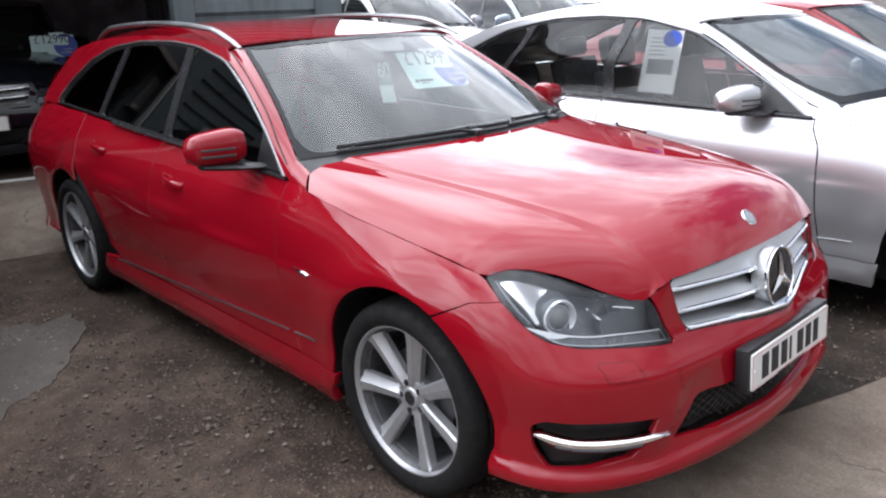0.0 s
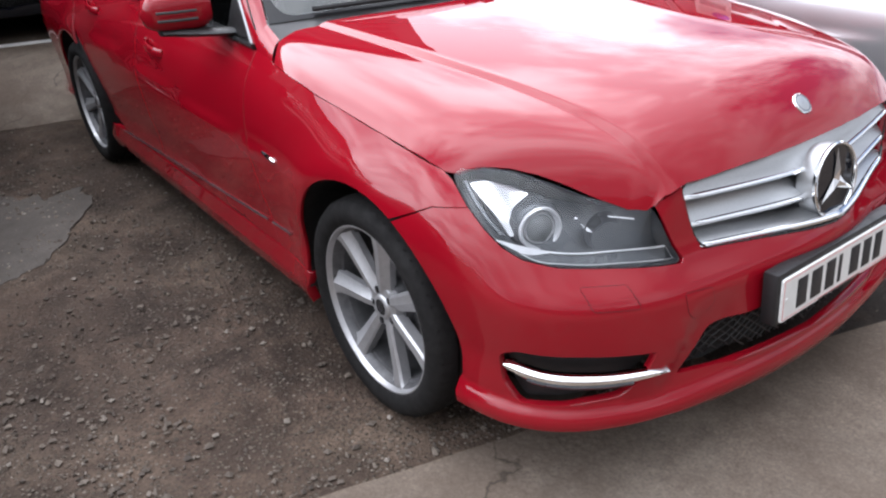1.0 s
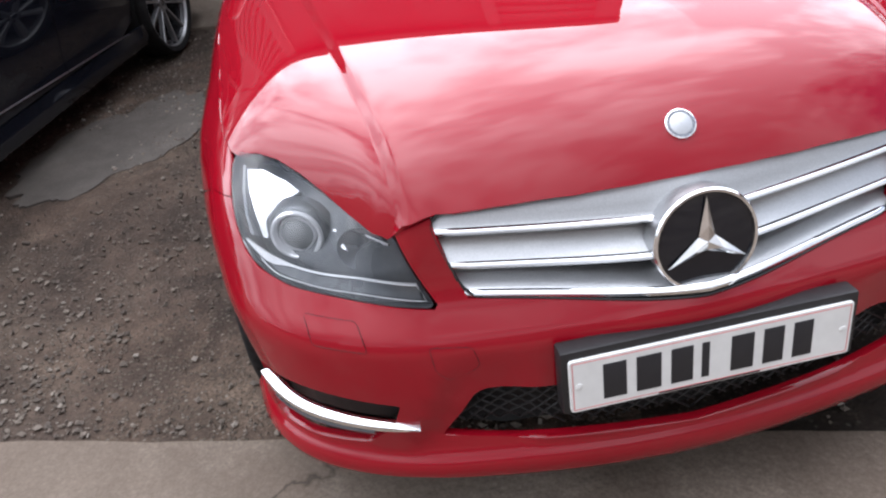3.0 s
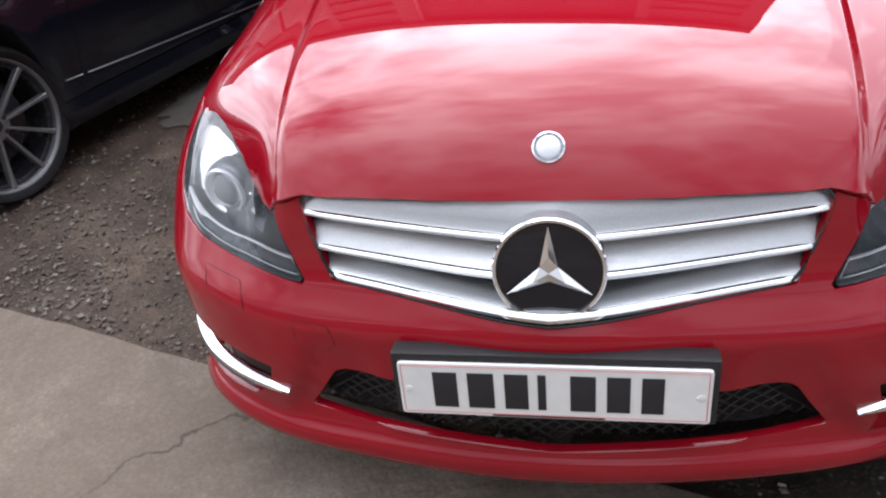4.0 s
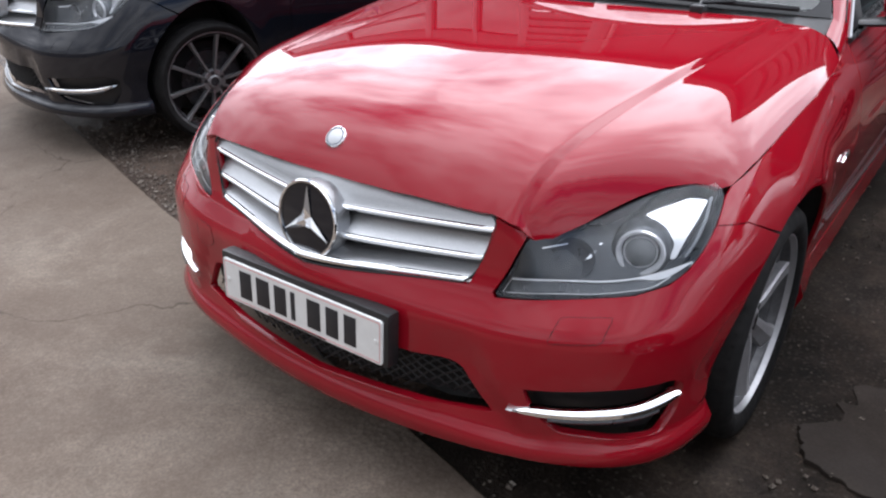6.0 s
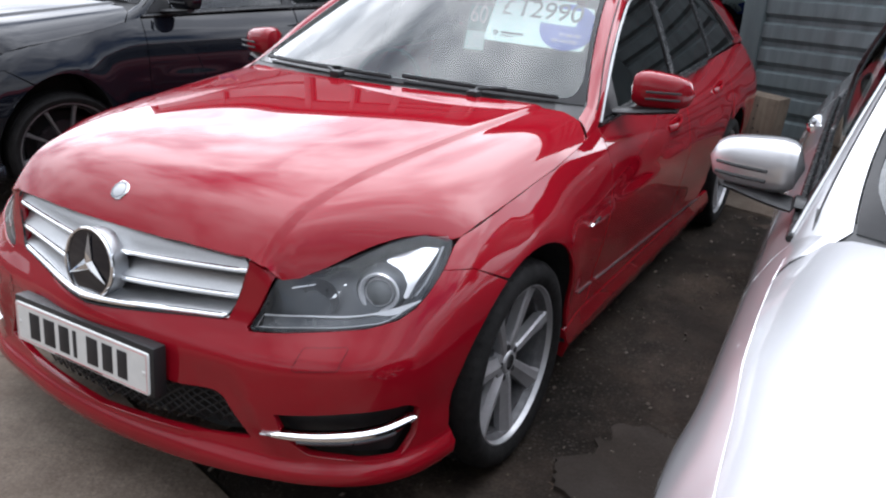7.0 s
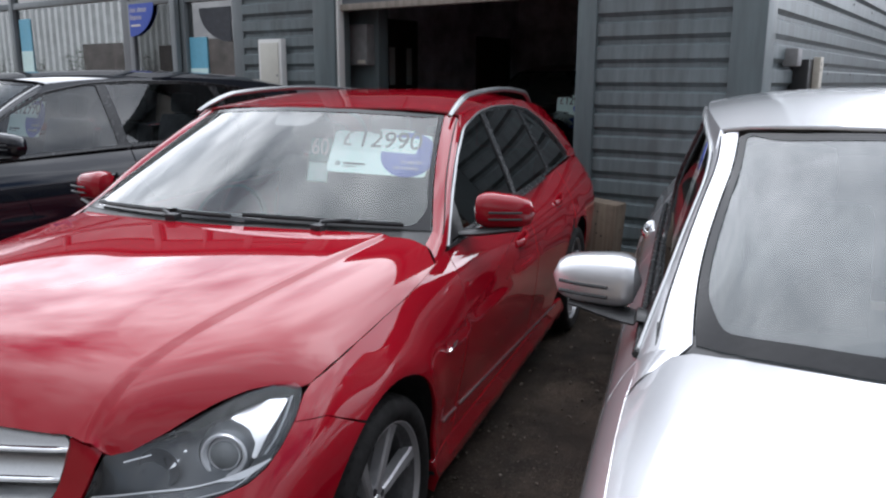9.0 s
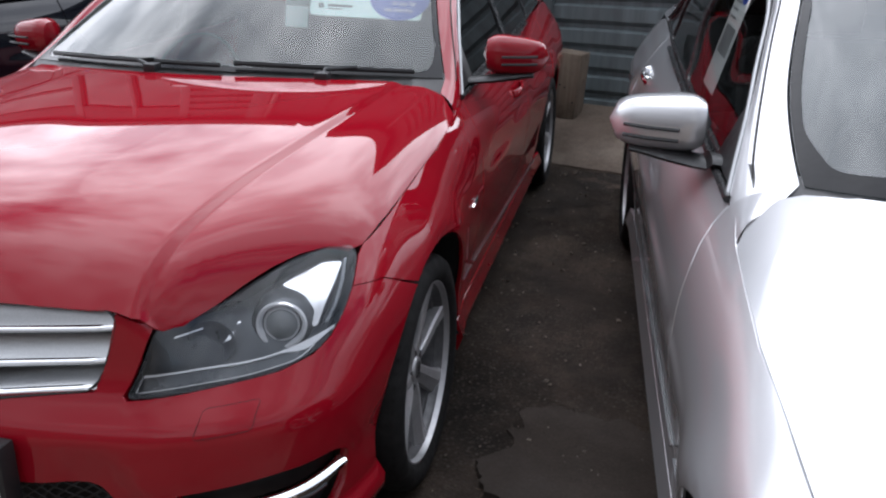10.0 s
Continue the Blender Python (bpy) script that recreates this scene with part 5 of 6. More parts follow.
def sheet(name, u0, u1, v0, v1, z, nu, nv, rough, mat, label, sub=None):
    """A ground sheet with gentle unevenness."""
    rows = []
    for i in range(nu + 1):
        u = u0 + (u1 - u0) * i / nu
        rows.append([Vector((u, v0 + (v1 - v0) * j / nv, z + rough * noise.noise(Vector((u * 1.3, (v0 + (v1 - v0) * j / nv) * 1.3, 0))))) for j in range(nv + 1)])
    g = Geo().rings(rows, closed=False)
    g.f = [tuple(reversed(f)) for f in g.f] if False else g.f
    return fixed(part(name, g, mat, m=LOT), label)


def slab(name, loop, z0, z1, mat, label, m=LOT, bevel=0.006, parent=None):
    """A flat piece with a given outline (u, v) and rounded top edge."""
    lo = [Vector((a, b, z0)) for a, b in loop]
    hi = [Vector((a, b, z1 - bevel)) for a, b in loop]
    top = [Vector((a, b, z1)) for a, b in shrunk(loop, bevel)]
    g = Geo().rings([lo, hi, top], caps=(False, True))
    return part(name, g, mat, parent, label, m=m)


gravel = sheet("ground", -220, 220, -220, 220, -0.012, 8, 8, 0.0, GRAVEL, "damp brown gravel and earth yard")
# near ground, finely uneven
rows = []
for i in range(141):
    u = -6 + 10.0 * i / 140
    rows.append([Vector((u, 0.10 + 4.2 * j / 60, -0.004 + 0.012 * noise.noise(Vector((u * 1.7, 0.07 * j * 1.7, 0))) + 0.007 * noise.noise(Vector((u * 7, 0.07 * j * 7, 3))))) for j in range(61)])
bed = Geo().rings(rows, closed=False)
# right of a slanting line under the red car the bed takes the darker tones
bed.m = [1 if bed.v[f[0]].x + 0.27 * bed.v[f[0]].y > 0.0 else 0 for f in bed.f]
fixed(part("gravel_bed", bed, [GRAVEL, DARK_GRAVEL], m=LOT), "uneven damp gravel between concrete strips, darker on one side")
# concrete in front, its long edge worn uneven
loop = [(-40.0, -40.0), (40.0, -40.0), (40.0, 0.25)]
loop += [(14 - 28 * i / 320, 0.25 + 0.012 * noise.noise(Vector((14 - 28 * i / 320, 0, 0)) * 2.1) + 0.006 * noise.noise(Vector((14 - 28 * i / 320, 5, 0)) * 11)) for i in range(321)] + [(-40.0, 0.25)]
fixed(slab("pavement", loop, -0.1, 0.010, CONCRETE, ""), "pale worn concrete slab with stains")


def blob(cu, cv, ru, rv, seed, n=44, turn=0.0):
    out = []
    for i in range(n):
        a = 2 * math.pi * i / n
        r = 1 + 0.42 * noise.noise(Vector((math.cos(a) * 1.6, math.sin(a) * 1.6, seed))) + 0.17 * noise.noise(Vector((math.cos(a) * 4.5, math.sin(a) * 4.5, seed))) + 0.04 * noise.noise(Vector((math.cos(a) * 14, math.sin(a) * 14, seed)))
        x, y = ru * r * math.cos(a), rv * r * math.sin(a)
        out.append((cu + x * math.cos(turn) - y * math.sin(turn), cv + x * math.sin(turn) + y * math.cos(turn)))
    return out


for cu, cv, ru, rv, s, tn, pm in ((-2.30, 2.22, 0.36, 0.62, 1, -0.35, PATCH), (1.02, 1.22, 0.34, 0.26, 5, 0.2, DARKPATCH)):
    fixed(slab("pavement_patch", blob(cu, cv, ru, rv, s, 140, tn), -0.03, 0.006, pm, "", bevel=0.0015), "smooth grey concrete patch in gravel")
# ramp up to the door and the floor behind it
RISE = 0.22
g = Geo()
prof = [(4.06, -0.05), (4.07, 0.004), (4.085, 0.012), (4.6, 0.125), (5.08, RISE), (11.9, RISE), (11.9, -0.05)]
rows = [[Vector((u, v, z)) for v, z in prof] for u in np.linspace(-4.9, 2.6, 12)]
fixed(part("ramp", g.rings(rows, closed=False), CONCRETE, m=LOT, sharp=20), "pale concrete ramp along the workshop")
fixed(part("threshold", Geo().box((-3.30, 5.62, RISE - 0.01), (-0.86, 5.67, RISE + 0.016), 0.004), WHITE, m=LOT), "pale metal threshold strip")
# loose stones
rng = random.Random(4)
vs, fs = [], []
for k in range(30000):
    u, v = rng.uniform(-3.3, 2.0), 0.27 + 3.78 * rng.random() ** 1.4
    if noise.noise(Vector((u * 0.9, v * 0.9, 2))) < rng.uniform(-0.45, 0.25):
        continue
    if u + 0.27 * v > -0.1 and rng.random() < 0.82:
        continue
    r = 0.0034 * (1 + 2.8 * rng.random() ** 4)
    z = 0.002 + 0.012 * noise.noise(Vector((u * 1.7, (v - 0.1) * 1.7, 0)))
    b = len(vs)
    a0 = rng.uniform(0, 6.3)
    sq = rng.uniform(0.6, 1.4)
    for j in range(4):
        a = a0 + j * math.pi / 2
        vs.append(Vector((u + r * sq * math.cos(a) * rng.uniform(0.8, 1.2), v + r / sq * math.sin(a) * rng.uniform(0.8, 1.2), z + r * rng.uniform(-0.1, 0.35))))
    vs.append(Vector((u + r * rng.uniform(-0.3, 0.3), v + r * rng.uniform(-0.3, 0.3), z + r * rng.uniform(0.6, 0.95))))
    vs.append(Vector((u, v, z - r)))
    fs += [(b + j, b + (j + 1) % 4, b + 4) for j in range(4)] + [(b + (j + 1) % 4, b + j, b + 5) for j in range(4)]
tagged(part("loose_stones", Geo().add(vs, fs), STONE, m=LOT, smooth_faces=False), "scattered small stones on damp gravel", "stones", kind="stuff")

# ---- the workshop and showroom ----
WALL, TOP = 5.05, 3.72


def ribbed(length, z0, z1, pitch=0.165, depth=0.032, first=0.02):
    """Profiled steel sheet with ribs running along x, standing out to -y."""
    prof = [(0.0, z0)]
    z = z0 + first
    while z + pitch < z1:
        prof += [(0.0, z), (-depth, z + 0.030), (-depth, z + 0.118), (0.0, z + 0.134)]
        z += pitch
    prof.append((0.0, z1))
    rows = [[Vector((x, y, zz)) for y, zz in prof] for x in np.linspace(0, length, max(2, int(length / 1.5)))]
    return Geo().rings(rows, closed=False)


def clad_wall(name, u, v, length, z0, z1, turn, label):
    g = ribbed(length, z0, z1)
    back = Geo().box((0.0, 0.004, z0), (length, 0.15, z1))
    g.add(back.v, back.f)
    return fixed(part(name, g, CLAD, m=LOT @ Matrix.Translation((u, v, 0)) @ Matrix.Rotation(turn, 4, "Z"), sharp=20), label)


clad_wall("wall_front_right", -0.70, WALL, 0.98, 0.10, TOP, 0, "grey ribbed steel cladding wall")
clad_wall("wall_front_left", -4.66, WALL, 1.04, 0.10, TOP, 0, "grey ribbed steel cladding wall")
clad_wall("wall_side", 0.46, WALL + 0.16, 6.7, 0.10, TOP, radians(90), "long grey ribbed steel side wall")
side = bpy.data.objects["wall_side"]


def post(name, u0, u1, v0, v1, z0, z1, mat, label, bevel=0.008):
    return fixed(part(name, Geo().box((u0, v0, z0), (u1, v1, z1), bevel), mat, m=LOT), label)


post("trim_jamb", -0.853, -0.700, WALL - 0.055, WALL + 0.16, 0.05, TOP, TRIMGREY, "smooth grey steel door jamb")
post("trim_corner", 0.275, 0.505, WALL - 0.050, WALL + 0.19, 0.05, TOP, TRIMGREY, "smooth grey steel corner flashing")
post("trim_pillar", -3.62, -3.345, WALL - 0.055, WALL + 0.16, 0.05, TOP, TRIMGREY, "smooth grey steel pillar")
post("trim_white_post", -3.343, -3.315, WALL - 0.03, WALL + 0.05, 0.05, TOP, WHITE, "thin white door guide post", 0.004)
post("trim_coping", -13.0, 0.53, WALL - 0.09, WALL + 0.2, TOP, TOP + 0.14, TRIMGREY, "grey steel coping along the roof edge")
post("trim_coping_side", 0.33, 0.55, WALL + 0.2, 11.95, TOP, TOP + 0.14, TRIMGREY, "grey steel coping along the roof edge")
fixed(part("roof_deck", Geo().box((-13.0, WALL + 0.2, TOP - 0.05), (0.40, 11.8, TOP + 0.05)), TRIMGREY, m=LOT), "flat grey workshop roof")
fixed(part("wall_back", Geo().box((-13.0, 11.75, 0.0), (0.40, 11.9, TOP)), CLAD, m=LOT), "grey steel back wall")
# lifted door: three panels over a worn bottom rail
door = tagged(new("garage_door"), "raised grey panel door with peeling paint", "door", kind="structure")
door.matrix_basis = LOT
for a, b in ((-3.315, -2.53), (-2.527, -1.63), (-1.627, -0.856)):
    part("door_panel", Geo().box((a, WALL + 0.03, 2.165), (b, WALL + 0.07, TOP - 0.01), 0.004), PEEL, door)
    part("door_rib", Geo().box((b - 0.010, WALL + 0.012, 2.165), (b + 0.012, WALL + 0.031, TOP - 0.01), 0.004), TRIMGREY, door)
part("bottom_rail", Geo().box((-3.315, WALL - 0.005, 2.105), (-0.856, WALL + 0.075, 2.163), 0.006), RAILWOOD, door, "worn wooden bottom rail")
# dark workshop inside
for nm, lo, hi in (("wall_inside_back", (-4.6, 10.4, 0.1), (-0.2, 10.55, TOP)), ("wall_inside_left", (-4.7, WALL + 0.16, 0.1), (-4.55, 10.5, TOP)), ("wall_inside_right", (-0.35, WALL + 0.17, 0.1), (-0.20, 10.5, TOP))):
    fixed(part(nm, Geo().box(lo, hi), DARKROOM, m=LOT), "dark workshop inner wall")
post("door_inside", -4.55, -4.50, 7.02, 7.76, RISE, 2.22, solid("dark_door", (0.05, 0.035, 0.03), 0.6), "dark inner door with two narrow panes")
for v in (7.24, 7.58):
    post("window_inside", -4.502, -4.485, v - 0.06, v + 0.04, 1.42, 1.88, WHITE, "narrow pane in inner door", 0.003)
post("door_brown", -4.55, -4.51, 9.2, 10.1, RISE, 2.1, solid("brown_door", (0.07, 0.03, 0.02), 0.6), "dull red-brown inner door")
b = tagged(part("switch_cabinet", Geo().box((-3.46, 5.30, 1.62), (-3.215, 5.42, 2.00), 0.01), BOXGREY, m=LOT), "grey metal switch cabinet on workshop wall", "cabinet")
part("label_plate", Geo().box((-3.33, 5.293, 1.635), (-3.235, 5.301, 1.668), 0.002), PALE, b)
post("wall_inside_nib", -3.60, -3.17, 5.42, 5.57, RISE, TOP, TRIMGREY, "dark inner wall stub")
# white meter box on the cladding
b = tagged(new("meter_box"), "white meter box on grey cladding", "box")
b.matrix_basis = LOT
part("box_frame", Geo().box((-4.352, WALL - 0.10, 1.18), (-4.022, WALL - 0.03, 1.872), 0.008), WHITE, b)
part("box_door", Geo().box((-4.315, WALL - 0.112, 1.22), (-4.058, WALL - 0.098, 1.835), 0.006), solid("cream_panel", (0.55, 0.54, 0.48), 0.5, 0, 0.05, 8), b, "cream door")
part("box_lock", Geo().lathe([(0, 0.012), (0.006, 0.01), (0.008, 0.0005)], 12), BOXGREY, b, m=Matrix.Translation((-4.075, WALL - 0.112, 1.52)) @ Matrix.Rotation(radians(-90), 4, "Z"))
# showroom glazing
for k, (a, bb, z0, z1) in enumerate(((-5.62, -4.80, 0.35, 2.30), (-5.62, -4.80, 2.38, 3.36), (-6.66, -5.70, 2.44, 3.36), (-9.4, -6.82, 0.45, 2.40), (-9.4, -6.82, 2.48, 2.80), (-9.4, -6.82, 2.88, 3.36), (-12.9, -9.48, 0.45, 2.40), (-12.9, -9.48, 2.48, 2.80), (-12.9, -9.48, 2.88, 3.36))):
    fixed(part("window_%d" % (k + 1), Geo().box((a, WALL + 0.03, z0), (bb, WALL + 0.042, z1)), PANE, m=LOT), "reflecting showroom window pane")
for a, bb in ((-4.82, -4.66), (-5.70, -5.62), (-6.82, -6.66), (-9.48, -9.40), (-13.0, -12.9)):
    post("window_frame_post", a, bb, WALL - 0.02, WALL + 0.10, 0.05, TOP, FRAMEGREY, "grey aluminium mullion", 0.005)
for a, bb, z0, z1 in ((-5.62, -4.82, 2.30, 2.38), (-6.66, -5.70, 2.37, 2.44), (-9.40, -6.82, 2.40, 2.48), (-9.40, -6.82, 2.80, 2.88), (-12.9, -9.48, 2.40, 2.48), (-12.9, -9.48, 2.80, 2.88), (-13.0, -4.66, 3.36, TOP - 0.002), (-5.62, -4.82, 0.05, 0.35), (-12.9, -6.82, 0.05, 0.45)):
    post("window_frame_rail", a, bb, WALL - 0.012, WALL + 0.09, z0, z1, FRAMEGREY, "grey aluminium transom", 0.005)
# showroom door standing open outwards, with a blue quarter-round sticker
dm = LOT @ Matrix.Translation((-6.655, WALL - 0.01, 0)) @ Matrix.Rotation(radians(-3), 4, "Z")
dr = tagged(new("door_showroom"), "open grey framed glass showroom door", "door", kind="structure")
dr.matrix_basis = dm
for lo, hi in (((0, -0.03, 0.08), (0.09, 0.03, 2.36)), ((0.87, -0.03, 0.08), (0.96, 0.03, 2.36)), ((0.09, -0.03, 2.30), (0.87, 0.03, 2.36)), ((0.09, -0.03, 0.08), (0.87, 0.03, 0.30))):
    part("door_rail", Geo().box(lo, hi, 0.004), FRAMEGREY, dr)
part("door_pane", Geo().box((0.09, -0.006, 0.30), (0.87, 0.006, 2.30)), DOORPANE, dr)
loop = [(0.0, 0.0)] + [(0.52 * math.cos(a), -0.36 * math.sin(a)) for a in np.linspace(0, math.pi / 2, 16)]
g = Geo().rings([[Vector((0.04 + x, y0 - 0.024, 2.325 + z)) for x, z in loop] for y0 in (-0.008, -0.010)], caps=(False, True))
stick = part("door_sticker", g, BLUE, dr, "blue quarter-round sticker")
for z, w in ((2.075, 0.20),):
    part("sticker_line", Geo().box((0.07, -0.0365, z), (0.07 + w, -0.0345, z + 0.022), 0.001), WHITE, stick)
g = Geo().rings([[Vector((-4.90 - x, y0, 2.23 + z)) for x, z in loop] for y0 in (WALL + 0.026, WALL + 0.024)], caps=(False, True))
tagged(part("window_sticker", g, solid("dark_sticker", (0.03, 0.035, 0.045), 0.5), m=LOT), "dark quarter-round sticker on showroom glass", "sticker")
for u0, z0, z1 in ((-5.61, 1.30, 1.93), (-9.33, 1.55, 2.27)):
    pp = tagged(part("poster", Geo().box((u0, WALL + 0.020, z0), (u0 + 0.30, WALL + 0.026, z1)), SKYBLUE, m=LOT), "light blue poster stuck on showroom glass", "poster")
    part("poster_foot", Geo().box((u0, WALL + 0.016, z0), (u0 + 0.30, WALL + 0.0195, z0 + 0.30)), MINT, pp)
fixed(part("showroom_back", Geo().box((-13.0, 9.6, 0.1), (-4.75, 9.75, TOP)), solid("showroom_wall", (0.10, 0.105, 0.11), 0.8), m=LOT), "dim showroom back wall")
fixed(part("showroom_floor", Geo().box((-13.0, WALL + 0.1, 0.0), (-4.72, 9.6, 0.06)), BOXGREY, m=LOT), "grey showroom floor")
fixed(part("showroom_end", Geo().box((-13.15, WALL, 0.0), (-13.0, 9.7, TOP)), CLAD, m=LOT), "grey showroom end wall")
# things on the side wall near the corner
b = tagged(new("wall_bracket"), "grey bracket with pale batten on side wall", "bracket")
b.matrix_basis = LOT
part("bracket_box", Geo().box((0.47, 5.62, 1.585), (0.58, 5.76, 1.715), 0.02), BOXGREY, b, "grey round-edged box")
part("bracket_back", Geo().box((0.47, 5.90, 1.28), (0.60, 6.15, 1.64), 0.006), PLASTIC, b, "dark back plate")
bt = part("batten", Geo().box((0.60, 6.05, 1.26), (0.65, 6.16, 1.66), 0.004), PALE, b, "pale batten with slots")
for z in (1.55, 1.595):
    part("slot", Geo().box((0.647, 6.08, z), (0.6515, 6.092, z + 0.028), 0.001), VOID, bt)
# screws on the side cladding
for k in range(22):
    v, z = 5.9 + (k % 6) * 1.15 + 0.2 * (k // 6 % 2), 0.96 + 0.33 * (k // 6 * 2 % 7)
    part("cladding_screw", Geo().lathe([(0, 0.012), (0.006, 0.010), (0.008, 0.0005)], 8), BOXGREY, side, m=Matrix.Translation((v - WALL - 0.16, -0.032, z - 0.07)) @ Matrix.Rotation(radians(-90), 4, "Z"))
# upright timber block on the ramp
w = Matrix.Translation((-0.50, 4.80, 0.155)) @ Matrix.Rotation(radians(4), 4, "Y")
blk = tagged(part("timber_block", Geo().box((-0.125, -0.09, 0.0), (0.125, 0.09, 0.46), 0.012), SLEEPER, m=LOT @ w), "weathered upright timber block with bolt holes", "timber")
rng = random.Random(8)
for k in range(14):
    part("bolt_hole", Geo().lathe([(0.0, 0.007), (0.0025, 0.006), (0.002, 0.0005)], 8), VOID, blk, m=Matrix.Translation((rng.uniform(-0.10, 0.10), -0.0895, rng.uniform(0.04, 0.43))) @ Matrix.Rotation(radians(-90), 4, "Z"))

# ---- beyond the yard ----
house = tagged(new("brick_house"), "red brick house with tiled roof and white windows", "house")
house.matrix_basis = Matrix.Translation((5.5, 22.5, 0)) @ Matrix.Rotation(radians(-10), 4, "Z")
part("house_wall", Geo().box((-1.5, 0, -0.1), (9.5, 6, 2.75), 0.01), BRICK, house)
g = Geo().rings([[Vector((x, y, z)) for y, z in ((-0.35, 2.62), (-0.35, 2.74), (3.0, 3.80), (6.35, 2.74), (6.35, 2.62))] for x in (-1.9, 9.9)], closed=False, caps=(True, True))
rf = part("house_roof", g, ROOFTILE, house, smooth_faces=False)
for k in range(12):
    f = k / 12
    part("tile_course", Geo().box((-1.92, -0.37 + 3.35 * f, 2.75 + 1.06 * f), (9.92, -0.33 + 3.35 * f, 2.79 + 1.06 * f), 0.006), ROOFTILE, rf)
for x in (-1.0, 0.55, 2.4, 5.6):
    wd = part("house_window", Geo().box((x, -0.03, 1.72), (x + 1.2, 0.02, 2.32)), TRIM, house)
    for a, bb, z0, z1 in ((0, 1.2, 1.72, 1.77), (0, 1.2, 2.27, 2.32), (0, 0.05, 1.77, 2.27), (0.38, 0.43, 1.77, 2.27), (0.77, 0.82, 1.77, 2.27), (1.15, 1.2, 1.77, 2.27), (0.05, 1.15, 2.08, 2.11)):
        part("window_bar", Geo().box((x + a, -0.07, z0), (x + bb, -0.028, z1), 0.006), WHITE, wd)
fn = clad_wall("wall_far_fence", 0.8, 15.5, 14.0, 0.0, 1.35, 0, "low grey steel fence")
# added unseen wall behind the camera's way: keeps low sky out of the paint
fixed(part("wall_far_side", Geo().box((-41.0, -14.2, 0.0), (40.0, -14.0, 3.4), 0.02), solid("unseen_wall_dark", (0.085, 0.075, 0.068), 0.85, 0, 0.4, 1.5), m=LOT), "unseen plain dark wall added to block low sky from reflections")
# across the road behind: pale ribbed shed and shrubs, seen in the glass
g = Geo()
prof = []
for k in range(96):
    prof += [(k * 0.8, 0.0), (k * 0.8 + 0.30, 0.0), (k * 0.8 + 0.36, -0.34), (k * 0.8 + 0.74, -0.34)]
rows = [[Vector((-118 + x, -17.0 + y, z)) for x, y in prof] for z in (0.0, 6.3)]
tagged(part("pale_shed", g.rings(rows, closed=False), solid("pale_sheeting", (0.62, 0.64, 0.63), 0.5, 0, 0.15, 2), m=LOT, sharp=20), "long pale ribbed metal shed", "shed")
rng = random.Random(12)
for k in range(26):
    u, h = -64 + k * 1.5 + rng.uniform(-0.4, 0.4), rng.uniform(1.6, 4.0)
    sh = tagged(new("shrub"), "dark green upright garden shrub", "shrub", "shrubs by the shed")
    sh.matrix_basis = LOT @ Matrix.Translation((u, -15.2 + rng.uniform(-0.5, 0.5), 0))
    st = Geo()
    lv = Geo()
    for j in range(9):
        a, r = rng.uniform(0, 6.3), rng.uniform(0.1, 0.5)
        tip = Vector((r * math.cos(a), r * math.sin(a), h * rng.uniform(0.6, 1.0)))
        st.tube([Vector((0, 0, -0.05)), tip * 0.5 + Vector((0, 0, 0.1)), tip], lambda f: 0.016 * (1 - 0.8 * f), 4)
        for q in range(26):
            f = rng.uniform(0.2, 1.0)
            p = tip * f + Vector((rng.gauss(0, 0.13), rng.gauss(0, 0.13), rng.gauss(0, 0.1)))
            d = Vector((rng.gauss(0, 1), rng.gauss(0, 1), rng.gauss(0.4, 1))).normalized() * rng.uniform(0.07, 0.15)
            e = d.cross(Vector((rng.gauss(0, 1), rng.gauss(0, 1), 0.3))).normalized() * d.length * 0.28
            lv.add([p, p + d * 0.5 + e, p + d, p + d * 0.5 - e], [(0, 1, 2, 3)])
    part("stem", st, BARK, sh)
    part("foliage", lv, LEAF, sh, smooth_faces=False)

# ---- the other cars ----
def banded(*kn):
    return spline(*kn)


saloon_aft = spline((0.0, 0.0), (0.8, 0.0), (1.1, 0.0), (1.44, 0.015), (1.67, 0.08), (2.45, 0.09), (3.0, 0.13), (3.5, 0.05), (3.7, 0.0), (4.6, 0.0))


